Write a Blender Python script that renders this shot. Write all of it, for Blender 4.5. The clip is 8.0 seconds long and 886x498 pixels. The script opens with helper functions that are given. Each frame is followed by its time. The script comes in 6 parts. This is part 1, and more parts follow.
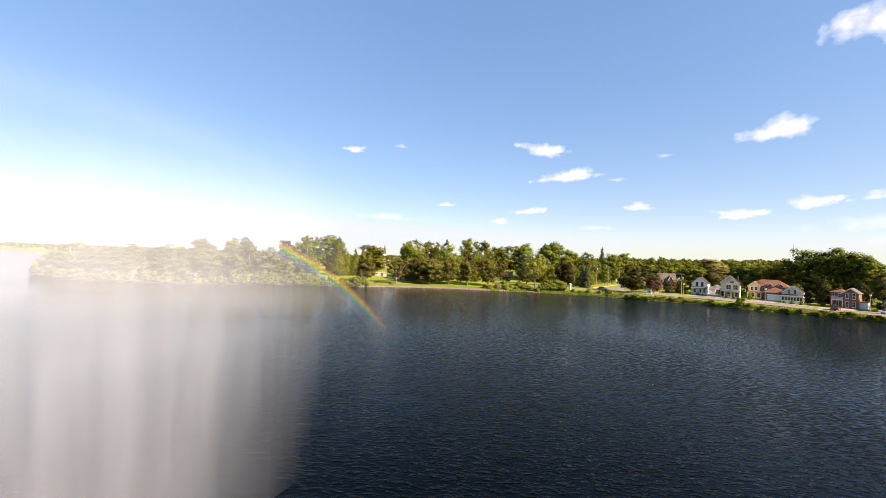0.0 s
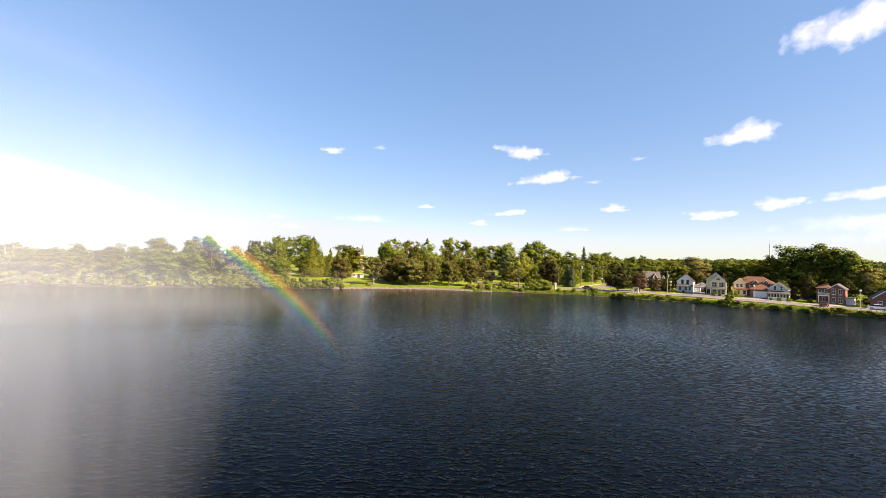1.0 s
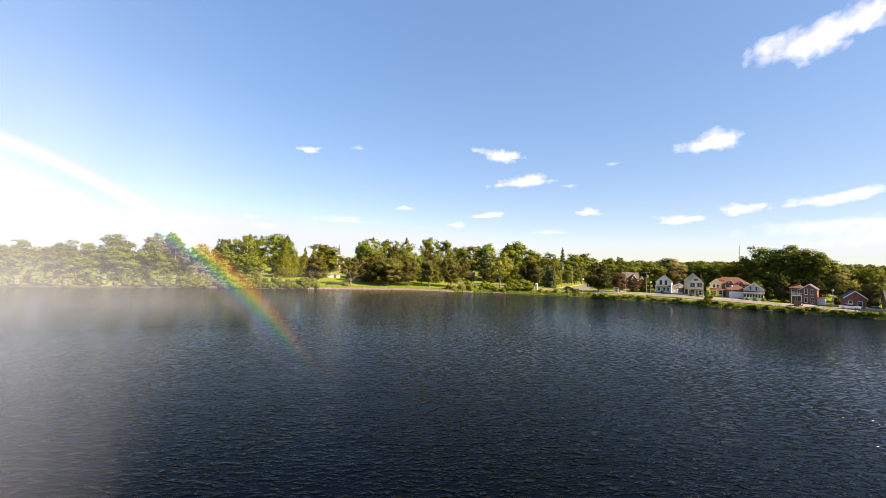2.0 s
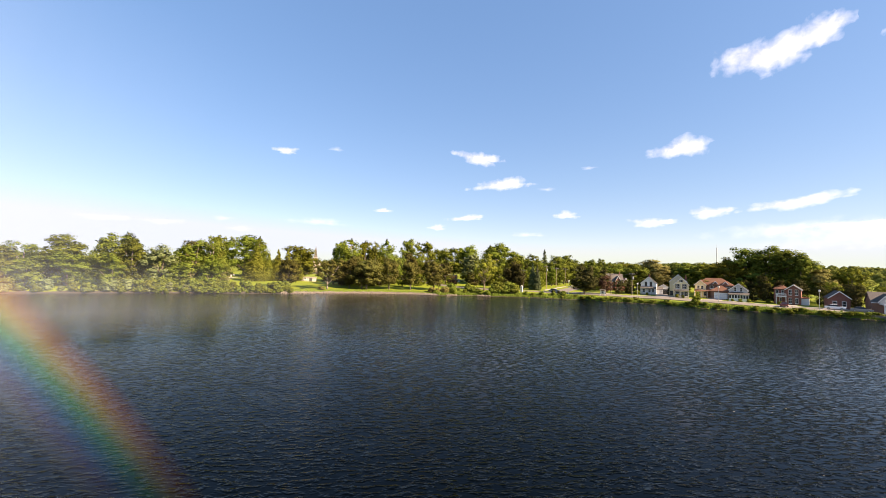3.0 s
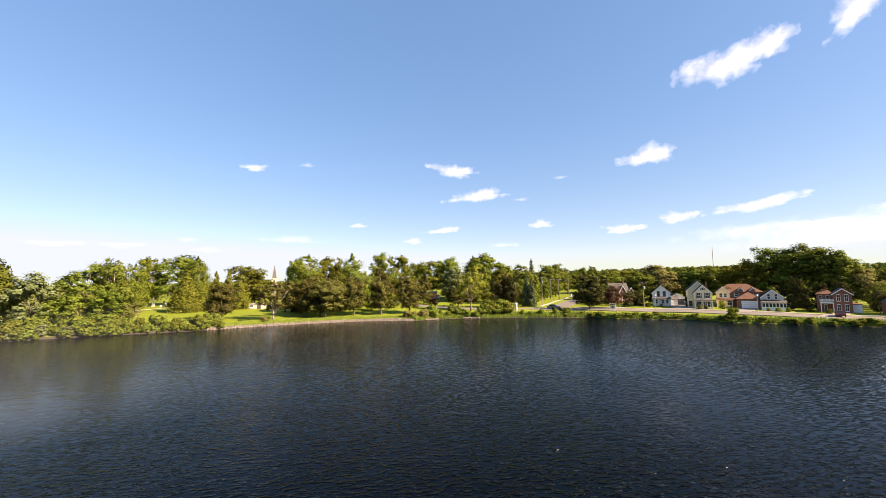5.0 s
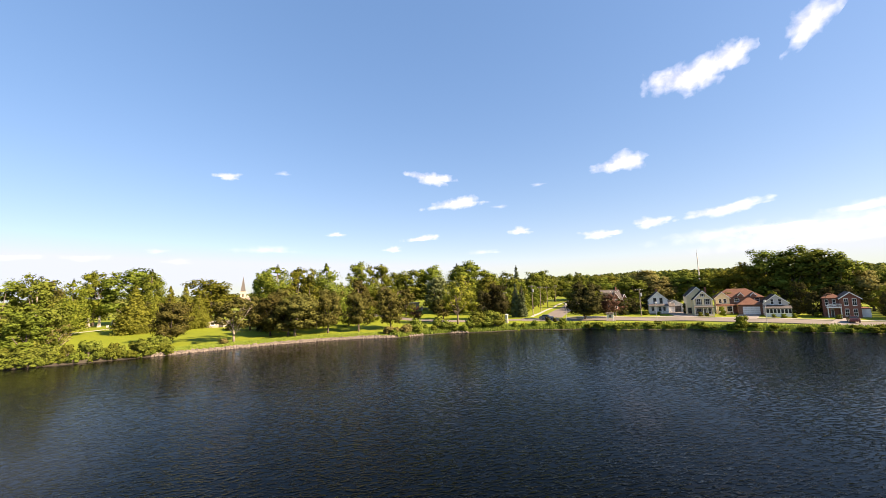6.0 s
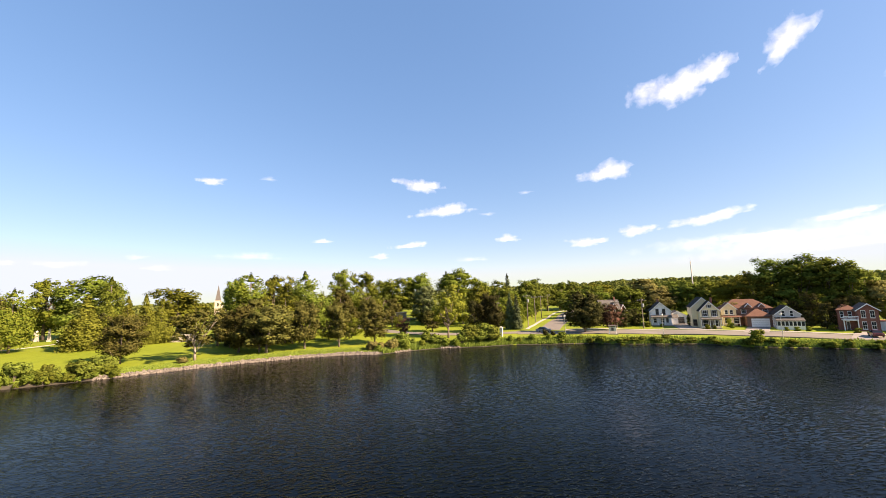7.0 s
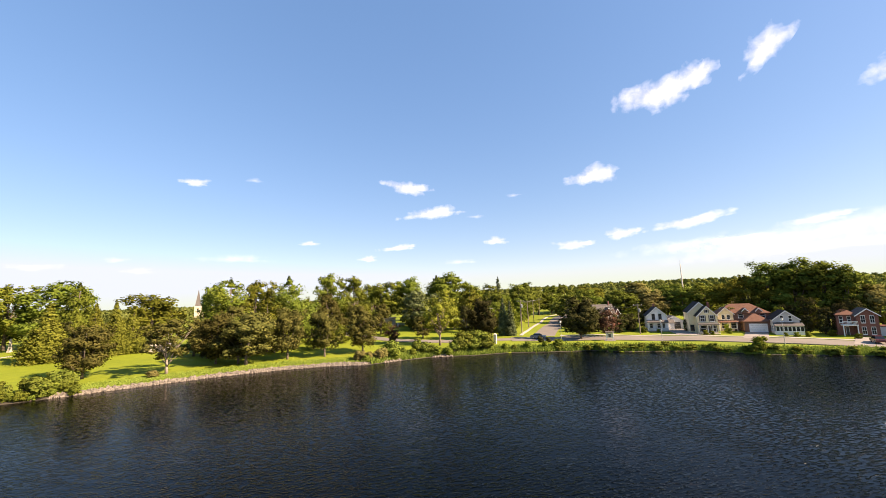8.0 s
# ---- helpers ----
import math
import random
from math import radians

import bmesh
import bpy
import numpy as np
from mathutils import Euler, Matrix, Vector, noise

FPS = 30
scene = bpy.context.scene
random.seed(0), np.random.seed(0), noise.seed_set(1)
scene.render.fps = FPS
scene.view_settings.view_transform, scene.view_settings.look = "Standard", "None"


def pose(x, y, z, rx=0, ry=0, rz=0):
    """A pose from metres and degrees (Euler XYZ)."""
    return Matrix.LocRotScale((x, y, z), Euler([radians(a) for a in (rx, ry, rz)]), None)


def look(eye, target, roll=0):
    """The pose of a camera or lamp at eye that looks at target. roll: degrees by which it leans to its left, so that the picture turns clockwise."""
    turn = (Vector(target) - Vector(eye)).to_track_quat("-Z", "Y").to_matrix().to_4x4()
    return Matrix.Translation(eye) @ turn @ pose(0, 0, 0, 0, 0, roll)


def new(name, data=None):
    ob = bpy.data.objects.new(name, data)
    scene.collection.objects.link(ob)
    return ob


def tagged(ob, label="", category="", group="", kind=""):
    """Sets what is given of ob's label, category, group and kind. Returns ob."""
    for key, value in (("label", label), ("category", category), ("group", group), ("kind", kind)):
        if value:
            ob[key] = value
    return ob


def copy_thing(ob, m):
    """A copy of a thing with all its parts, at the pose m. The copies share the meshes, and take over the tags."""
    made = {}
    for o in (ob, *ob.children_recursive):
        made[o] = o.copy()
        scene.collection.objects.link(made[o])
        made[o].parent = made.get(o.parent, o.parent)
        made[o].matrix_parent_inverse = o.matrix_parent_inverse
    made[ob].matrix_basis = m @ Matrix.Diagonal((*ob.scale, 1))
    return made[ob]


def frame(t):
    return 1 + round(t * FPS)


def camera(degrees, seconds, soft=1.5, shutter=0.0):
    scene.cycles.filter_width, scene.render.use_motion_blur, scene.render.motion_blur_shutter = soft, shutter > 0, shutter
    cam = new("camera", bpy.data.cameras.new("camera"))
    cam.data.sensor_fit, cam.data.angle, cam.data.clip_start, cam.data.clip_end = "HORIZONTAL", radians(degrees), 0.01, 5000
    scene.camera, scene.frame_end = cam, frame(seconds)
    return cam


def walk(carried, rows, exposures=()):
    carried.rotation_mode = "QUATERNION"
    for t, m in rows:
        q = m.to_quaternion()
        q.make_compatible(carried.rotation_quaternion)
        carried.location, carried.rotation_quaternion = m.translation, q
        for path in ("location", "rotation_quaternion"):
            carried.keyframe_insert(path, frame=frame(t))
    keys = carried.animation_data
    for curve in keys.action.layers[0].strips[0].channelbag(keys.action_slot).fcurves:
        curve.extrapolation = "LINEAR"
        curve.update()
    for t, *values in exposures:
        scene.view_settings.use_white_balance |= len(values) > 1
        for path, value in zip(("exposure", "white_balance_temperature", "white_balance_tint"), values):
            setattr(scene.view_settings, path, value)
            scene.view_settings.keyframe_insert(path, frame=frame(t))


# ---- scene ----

# ------------------------------------------------------------------ camera
def eye(x, y, z, yaw, pitch, roll):
    return pose(x, y, z, 90 + pitch, 0, yaw) @ pose(0, 0, 0, 0, 0, roll)


cam = camera(98.6, 8.0, soft=0.85)
walk(cam, [
    (0.0, eye(3.17, 1.05, 12.37, 4.42, 1.62, 2.23)),
    (0.5, eye(2.89, 5.74, 11.73, 2.86, 1.81, 1.75)),
    (1.0, eye(2.60, 9.48, 11.14, 1.44, 2.07, 1.76)),
    (1.5, eye(2.16, 11.72, 10.65, -0.01, 2.29, 1.82)),
    (3.0, eye(0.74, 20.35, 10.00, -4.94, 2.97, 1.72)),
    (3.5, eye(1.03, 25.88, 10.16, -5.40, 3.45, 1.28)),
    (4.0, eye(1.89, 32.69, 10.50, -5.71, 3.96, 0.76)),
    (4.5, eye(2.91, 40.53, 10.94, -6.80, 4.45, 0.04)),
    (6.0, eye(3.83, 58.31, 12.40, -11.45, 6.08, -1.95)),
    (6.5, eye(4.47, 63.38, 12.88, -12.48, 6.62, -1.97)),
    (7.0, eye(5.16, 67.55, 13.36, -13.34, 7.09, -1.93)),
    (7.5, eye(5.61, 70.29, 13.83, -14.11, 7.38, -1.99)),
    (8.0, eye(5.35, 72.19, 14.31, -15.13, 7.40, -2.15)),
], exposures=[(0.0, 1.80, 6700, 23), (8.0, 1.80, 6700, 23)])

# ------------------------------------------------------------------ world and sun
SUN_DIR = Vector((0.680, -0.485, 0.549)).normalized()      # towards the sun
SUN_EL = math.asin(SUN_DIR.z)

world = bpy.data.worlds.new("world")
scene.world = world
world.use_nodes = True
wn = world.node_tree.nodes
wl = world.node_tree.links
wn.clear()
sky = wn.new("ShaderNodeTexSky")
sky.sky_type = "NISHITA"
sky.sun_disc = False
sky.sun_elevation = SUN_EL
sky.sun_rotation = math.atan2(SUN_DIR.x, SUN_DIR.y)
sky.altitude = 200
sky.air_density = 1.0
sky.dust_density = 0.6
sky.ozone_density = 2.0
bg = wn.new("ShaderNodeBackground")
bg.inputs["Strength"].default_value = 0.124
wo = wn.new("ShaderNodeOutputWorld")
level = wn.new("ShaderNodeGamma")
level.inputs["Gamma"].default_value = 0.50
wl.new(sky.outputs[0], level.inputs["Color"])
tone = wn.new("ShaderNodeHueSaturation")
tone.inputs["Saturation"].default_value = 1.70
tone.inputs["Hue"].default_value = 0.502
wl.new(level.outputs[0], tone.inputs["Color"])
haze = wn.new("ShaderNodeMix")          # the paling towards the horizon levels off
haze.data_type = "RGBA"
haze.blend_type = "DARKEN"
haze.inputs[0].default_value = 1.0
wl.new(tone.outputs[0], haze.inputs[6])
haze.inputs[7].default_value = (1.98, 2.26, 2.44, 1)
wl.new(haze.outputs[2], bg.inputs[0])
wl.new(bg.outputs[0], wo.inputs[0])

sun_data = bpy.data.lights.new("sun", "SUN")
sun_data.energy = 5.0
sun_data.angle = radians(0.55)
sun_data.color = (1.0, 0.82, 0.58)
sun = new("sun", sun_data)
sun.matrix_world = look(SUN_DIR * 500, (0, 0, 0))


# ------------------------------------------------------------------ materials
def material(name):
    m = bpy.data.materials.new(name)
    m.use_nodes = True
    nt = m.node_tree
    nt.nodes.clear()
    out = nt.nodes.new("ShaderNodeOutputMaterial")
    return m, nt, out


def node(nt, kind, **inputs):
    n = nt.nodes.new(kind)
    for k, v in inputs.items():
        key = k.replace("_", " ")
        if isinstance(v, bpy.types.NodeSocket):
            nt.links.new(v, n.inputs[key])
        else:
            n.inputs[key].default_value = v
    return n


def coords(nt, kind="Object"):
    return nt.nodes.new("ShaderNodeTexCoord").outputs[kind]


def scaled(nt, vec, s):
    n = nt.nodes.new("ShaderNodeVectorMath")
    n.operation = "MULTIPLY"
    nt.links.new(vec, n.inputs[0])
    n.inputs[1].default_value = s if isinstance(s, tuple) else (s, s, s)
    return n.outputs[0]


def noise_tex(nt, vec, scale, detail=4.0, rough=0.55, distortion=0.0):
    n = nt.nodes.new("ShaderNodeTexNoise")
    nt.links.new(vec, n.inputs["Vector"])
    n.inputs["Scale"].default_value = scale
    n.inputs["Detail"].default_value = detail
    n.inputs["Roughness"].default_value = rough
    n.inputs["Distortion"].default_value = distortion
    return n.outputs["Fac"]


def ramp(nt, fac, *stops):
    n = nt.nodes.new("ShaderNodeValToRGB")
    e = n.color_ramp.elements
    while len(e) < len(stops):
        e.new(0.5)
    for el, (p, c) in zip(e, stops):
        el.position = p
        el.color = (*c, 1.0) if len(c) == 3 else c
    nt.links.new(fac, n.inputs[0])
    return n.outputs["Color"]


def maths(nt, op, a, b=0.0, clamp=False):
    n = nt.nodes.new("ShaderNodeMath")
    n.operation = op
    n.use_clamp = clamp
    for i, v in enumerate((a, b)):
        if isinstance(v, bpy.types.NodeSocket):
            nt.links.new(v, n.inputs[i])
        else:
            n.inputs[i].default_value = v
    return n.outputs[0]


def mix(nt, fac, a, b, blend="MIX"):
    n = nt.nodes.new("ShaderNodeMix")
    n.data_type = "RGBA"
    n.blend_type = blend
    for key, v in (("Factor", fac), ("A", a), ("B", b)):
        s = next(i for i in n.inputs if i.name == key and i.enabled and (i.type == "RGBA" or key == "Factor"))
        if isinstance(v, bpy.types.NodeSocket):
            nt.links.new(v, s)
        else:
            s.default_value = v if not isinstance(v, tuple) else ((*v, 1.0) if len(v) == 3 else v)
    return next(o for o in n.outputs if o.type == "RGBA")


def bump(nt, height, strength=0.3, distance=0.05):
    n = nt.nodes.new("ShaderNodeBump")
    n.inputs["Strength"].default_value = strength
    n.inputs["Distance"].default_value = distance
    nt.links.new(height, n.inputs["Height"])
    return n.outputs[0]


def principled(nt, out, color, rough=0.7, metal=0.0, normal=None, spec=0.5):
    n = nt.nodes.new("ShaderNodeBsdfPrincipled")
    for key, v in (("Base Color", color), ("Roughness", rough), ("Metallic", metal)):
        if isinstance(v, bpy.types.NodeSocket):
            nt.links.new(v, n.inputs[key])
        else:
            n.inputs[key].default_value = (*v, 1.0) if isinstance(v, tuple) else v
    n.inputs["Specular IOR Level"].default_value = spec
    if normal is not None:
        nt.links.new(normal, n.inputs["Normal"])
    nt.links.new(n.outputs[0], out.inputs[0])
    return n


def painted(name, color, rough=0.6, vary=0.18, scale=1.6, metal=0.0, grain=14.0, bump_s=0.15):
    """A plain coat with stains at two scales."""
    m, nt, out = material(name)
    c = coords(nt)
    big = noise_tex(nt, c, scale, 3)
    fine = noise_tex(nt, c, grain, 5)
    dark = tuple(v * (1 - vary) for v in color)
    light = tuple(min(1.0, v * (1 + vary * 0.6)) for v in color)
    col = ramp(nt, big, (0.3, dark), (0.7, light))
    col = mix(nt, 0.25, col, ramp(nt, fine, (0.35, dark), (0.65, light)))
    rnd = nt.nodes.new("ShaderNodeObjectInfo").outputs["Random"]
    col = mix(nt, maths(nt, "MULTIPLY", rnd, 0.12), col, dark)
    principled(nt, out, col, rough, metal, bump(nt, fine, bump_s, 0.02))
    return m


def siding(name, color, course=0.16, rough=0.55):
    """Horizontal clapboard with a shadow line at each course."""
    m, nt, out = material(name)
    c = coords(nt)
    sep = nt.nodes.new("ShaderNodeSeparateXYZ")
    nt.links.new(c, sep.inputs[0])
    saw = maths(nt, "FRACT", maths(nt, "DIVIDE", sep.outputs[2], course))
    big = noise_tex(nt, c, 0.9, 4)
    col = ramp(nt, big, (0.3, tuple(v * 0.86 for v in color)), (0.7, color))
    principled(nt, out, col, rough, 0.0, bump(nt, saw, 0.6, 0.02))
    return m


def brickwork(name, a, b, mortar):
    m, nt, out = material(name)
    c = coords(nt)
    sep = nt.nodes.new("ShaderNodeSeparateXYZ")
    nt.links.new(c, sep.inputs[0])
    comb = nt.nodes.new("ShaderNodeCombineXYZ")
    nt.links.new(maths(nt, "ADD", sep.outputs[0], sep.outputs[1]), comb.inputs[0])
    nt.links.new(sep.outputs[2], comb.inputs[1])
    br = nt.nodes.new("ShaderNodeTexBrick")
    nt.links.new(comb.outputs[0], br.inputs["Vector"])
    br.inputs["Scale"].default_value = 1.0
    br.inputs["Brick Width"].default_value = 0.23
    br.inputs["Row Height"].default_value = 0.075
    br.inputs["Mortar Size"].default_value = 0.008
    br.inputs["Color1"].default_value = (*a, 1)
    br.inputs["Color2"].default_value = (*b, 1)
    br.inputs["Mortar"].default_value = (*mortar, 1)
    stain = noise_tex(nt, c, 0.7, 5)
    col = mix(nt, 0.35, br.outputs["Color"], ramp(nt, stain, (0.3, tuple(v * 0.6 for v in a)), (0.7, b)), "MIX")
    principled(nt, out, col, 0.85, 0.0, bump(nt, br.outputs["Fac"], -0.4, 0.01))
    return m


def shingles(name, a, b):
    m, nt, out = material(name)
    c = coords(nt)
    sep = nt.nodes.new("ShaderNodeSeparateXYZ")
    nt.links.new(c, sep.inputs[0])
    comb = nt.nodes.new("ShaderNodeCombineXYZ")
    nt.links.new(maths(nt, "ADD", sep.outputs[0], sep.outputs[1]), comb.inputs[0])
    nt.links.new(sep.outputs[2], comb.inputs[1])
    br = nt.nodes.new("ShaderNodeTexBrick")
    nt.links.new(comb.outputs[0], br.inputs["Vector"])
    br.inputs["Scale"].default_value = 1.0
    br.inputs["Brick Width"].default_value = 0.33
    br.inputs["Row Height"].default_value = 0.1
    br.inputs["Mortar Size"].default_value = 0.006
    br.inputs["Color1"].default_value = (*a, 1)
    br.inputs["Color2"].default_value = (*b, 1)
    br.inputs["Mortar"].default_value = (*(v * 0.5 for v in a), 1)
    stain = noise_tex(nt, c, 0.5, 5)
    col = mix(nt, 0.4, br.outputs["Color"], ramp(nt, stain, (0.3, a), (0.7, b)))
    principled(nt, out, col, 0.95, 0.0, bump(nt, br.outputs["Fac"], -0.4, 0.015), 0.15)
    return m


def leaf_material(name, a, b, c3, glow=0.32):
    """Foliage: each leaf tuft takes its own shade, each tree its own cast."""
    m, nt, out = material(name)
    geo = nt.nodes.new("ShaderNodeNewGeometry")
    rnd = nt.nodes.new("ShaderNodeObjectInfo").outputs["Random"]
    col = ramp(nt, geo.outputs["Random Per Island"], (0.0, a), (0.5, b), (1.0, c3))
    col = mix(nt, 0.45, col, b)
    patch = noise_tex(nt, coords(nt), 0.35, 3)
    col = mix(nt, maths(nt, "MULTIPLY", patch, 0.38), col, a)
    hue = nt.nodes.new("ShaderNodeHueSaturation")
    nt.links.new(maths(nt, "ADD", maths(nt, "MULTIPLY", rnd, 0.03), 0.488), hue.inputs["Hue"])
    nt.links.new(maths(nt, "ADD", maths(nt, "MULTIPLY", rnd, 0.5), 0.85), hue.inputs["Value"])
    nt.links.new(col, hue.inputs["Color"])
    d = nt.nodes.new("ShaderNodeBsdfDiffuse")
    t = nt.nodes.new("ShaderNodeBsdfTranslucent")
    nt.links.new(hue.outputs[0], d.inputs[0])
    nt.links.new(hue.outputs[0], t.inputs[0])
    mx = nt.nodes.new("ShaderNodeMixShader")
    mx.inputs[0].default_value = glow * 0.6
    nt.links.new(d.outputs[0], mx.inputs[1])
    nt.links.new(t.outputs[0], mx.inputs[2])
    nt.links.new(mx.outputs[0], out.inputs[0])
    return m


def water_material():
    """Dark lake water: a slow swell, and sparse sharp wavelets where the wind ruffles it."""
    m, nt, out = material("lake_water")
    c = coords(nt)
    sep = nt.nodes.new("ShaderNodeSeparateXYZ")
    nt.links.new(c, sep.inputs[0])
    swell = noise_tex(nt, scaled(nt, c, (0.28, 0.55, 1.0)), 1.0, 1.5, 0.5, 0.4)
    crests = noise_tex(nt, scaled(nt, c, (1.5, 3.4, 1.0)), 1.0, 2.0, 0.5, 0.5)
    crests = ramp(nt, crests, (0.46, (0, 0, 0)), (0.58, (0.45, 0.45, 0.45)), (0.70, (1, 1, 1)))
    fine = noise_tex(nt, scaled(nt, c, (2.2, 4.2, 1.0)), 1.0, 1.5, 0.5, 0.4)
    gusts = ramp(nt, noise_tex(nt, scaled(nt, c, (0.035, 0.016, 1.0)), 1.0, 3), (0.36, (0.3, 0.3, 0.3)), (0.62, (1, 1, 1)))
    lee = maths(nt, "DIVIDE", maths(nt, "ADD", sep.outputs[0], 30.0), 110.0, True)      # the wooded shore lies calmer
    wind = maths(nt, "MULTIPLY", gusts, maths(nt, "ADD", maths(nt, "MULTIPLY", lee, 1.2), 0.3))
    hgt = maths(nt, "ADD", maths(nt, "MULTIPLY", crests, 0.70), maths(nt, "MULTIPLY", fine, 0.10))
    hgt = maths(nt, "ADD", maths(nt, "MULTIPLY", hgt, wind), maths(nt, "MULTIPLY", swell, 0.30))
    n = principled(nt, out, (0.0001, 0.0003, 0.0002), 0.10, 0.0, bump(nt, hgt, 1.0, 0.15), 0.135)
    n.inputs["IOR"].default_value = 1.333
    return m


def grass_material():
    m, nt, out = material("lawn_grass")
    c = coords(nt)
    big = noise_tex(nt, c, 0.045, 4)
    mid = noise_tex(nt, c, 0.5, 4)
    fine = noise_tex(nt, c, 9.0, 5)
    col = ramp(nt, big, (0.3, (0.120, 0.160, 0.005)), (0.6, (0.205, 0.240, 0.008)), (0.8, (0.27, 0.26, 0.014)))
    col = mix(nt, 0.4, col, ramp(nt, mid, (0.3, (0.105, 0.145, 0.005)), (0.7, (0.24, 0.265, 0.010))))
    col = mix(nt, 0.3, col, ramp(nt, fine, (0.3, (0.04, 0.07, 0.003)), (0.7, (0.18, 0.22, 0.015))))
    principled(nt, out, col, 0.9, 0.0, bump(nt, fine, 0.5, 0.08), 0.2)
    return m


def asphalt_material(name, base):
    m, nt, out = material(name)
    c = coords(nt)
    big = noise_tex(nt, c, 0.12, 5)
    fine = noise_tex(nt, c, 20.0, 6)
    col = ramp(nt, big, (0.3, tuple(v * 0.75 for v in base)), (0.7, tuple(v * 1.2 for v in base)))
    col = mix(nt, 0.25, col, ramp(nt, fine, (0.3, tuple(v * 0.5 for v in base)), (0.7, tuple(v * 1.5 for v in base))))
    principled(nt, out, col, 0.9, 0.0, bump(nt, fine, 0.3, 0.01))
    return m


def stone_material(name, a, b):
    m, nt, out = material(name)
    geo = nt.nodes.new("ShaderNodeNewGeometry")
    c = coords(nt)
    col = ramp(nt, geo.outputs["Random Per Island"], (0.0, a), (0.6, b), (1.0, tuple(v * 1.15 for v in b)))
    fine = noise_tex(nt, c, 6.0, 6)
    col = mix(nt, 0.4, col, ramp(nt, fine, (0.3, tuple(v * 0.5 for v in a)), (0.7, b)))
    principled(nt, out, col, 0.9, 0.0, bump(nt, fine, 0.6, 0.04))
    return m


def glass_material():
    m, nt, out = material("window_glass")
    c = coords(nt)
    n = principled(nt, out, (0.015, 0.018, 0.02), 0.05, 0.0, bump(nt, noise_tex(nt, c, 0.8, 2), 0.08, 0.02))
    n.inputs["IOR"].default_value = 1.5
    return m


def mist_material(name, color, stops, streak=(1.0, 1.0, 1.0), density=0.5, low=0.35, high=0.75):
    """Airborne spray: lit white droplets, thin at the sheet's rims (u, v) and torn into streaks."""
    m, nt, out = material(name)
    uv = coords(nt, "UV")
    sep = nt.nodes.new("ShaderNodeSeparateXYZ")
    nt.links.new(uv, sep.inputs[0])
    rim = ramp(nt, sep.outputs[0], *[(p, (v, v, v)) for p, v in stops[0]])
    rim2 = ramp(nt, sep.outputs[1], *[(p, (v, v, v)) for p, v in stops[1]])
    tear = noise_tex(nt, scaled(nt, coords(nt), streak), 1.0, 4, 0.55, 0.6)
    tear = ramp(nt, tear, (low, (0.52, 0.52, 0.52)), (high, (1, 1, 1)))
    a = maths(nt, "MULTIPLY", maths(nt, "MULTIPLY", rim, rim2), tear)
    a = maths(nt, "MULTIPLY", a, density, True)
    d = nt.nodes.new("ShaderNodeBsdfDiffuse")
    d.inputs[0].default_value = (*color, 1)
    t = nt.nodes.new("ShaderNodeBsdfTranslucent")
    t.inputs[0].default_value = (*color, 1)
    body = nt.nodes.new("ShaderNodeMixShader")
    body.inputs[0].default_value = 0.4
    nt.links.new(d.outputs[0], body.inputs[1])
    nt.links.new(t.outputs[0], body.inputs[2])
    clear = nt.nodes.new("ShaderNodeBsdfTransparent")
    mx = nt.nodes.new("ShaderNodeMixShader")
    nt.links.new(a, mx.inputs[0])
    nt.links.new(clear.outputs[0], mx.inputs[1])
    nt.links.new(body.outputs[0], mx.inputs[2])
    nt.links.new(mx.outputs[0], out.inputs[0])
    return m


WATER = water_material()
GRASS = grass_material()
ASPHALT = asphalt_material("road_asphalt", (0.155, 0.134, 0.106))
CONCRETE = asphalt_material("pavement_concrete", (0.22, 0.195, 0.165))
PAVING = asphalt_material("footpath_concrete", (0.34, 0.31, 0.27))
RIPRAP = stone_material("riprap_stone", (0.07, 0.058, 0.044), (0.19, 0.16, 0.125))
BARK = painted("bark", (0.16, 0.125, 0.095), 0.95, 0.4, 3.0, 0, 18.0, 0.8)
BARK_PALE = painted("bark_pale", (0.27, 0.225, 0.17), 0.95, 0.35, 3.0, 0, 18.0, 0.8)
LEAF_OLIVE = leaf_material("leaf_olive", (0.031, 0.037, 0.009), (0.091, 0.087, 0.022), (0.155, 0.130, 0.037), 0.25)
LEAF_GREEN = leaf_material("leaf_green", (0.044, 0.067, 0.007), (0.128, 0.144, 0.018), (0.209, 0.197, 0.026))
LEAF_LIGHT = leaf_material("leaf_light", (0.052, 0.073, 0.010), (0.125, 0.150, 0.020), (0.175, 0.190, 0.029), 0.40)
LEAF_YELLOW = leaf_material("leaf_yellow", (0.090, 0.124, 0.013), (0.225, 0.262, 0.034), (0.300, 0.315, 0.049), 0.40)
LEAF_CEDAR = leaf_material("leaf_cedar", (0.058, 0.067, 0.010), (0.140, 0.145, 0.019), (0.196, 0.190, 0.031))
LEAF_DEEP = leaf_material("leaf_deep", (0.040, 0.057, 0.009), (0.114, 0.135, 0.020), (0.190, 0.199, 0.037), 0.25)
LEAF_SPRUCE = leaf_material("leaf_spruce", (0.040, 0.058, 0.026), (0.085, 0.108, 0.048), (0.150, 0.172, 0.088), 0.15)
LEAF_DARK = leaf_material("leaf_dark", (0.019, 0.020, 0.008), (0.046, 0.045, 0.016), (0.083, 0.075, 0.027), 0.15)
LEAF_PURPLE = leaf_material("leaf_purple", (0.030, 0.018, 0.013), (0.070, 0.036, 0.026), (0.120, 0.070, 0.045), 0.20)
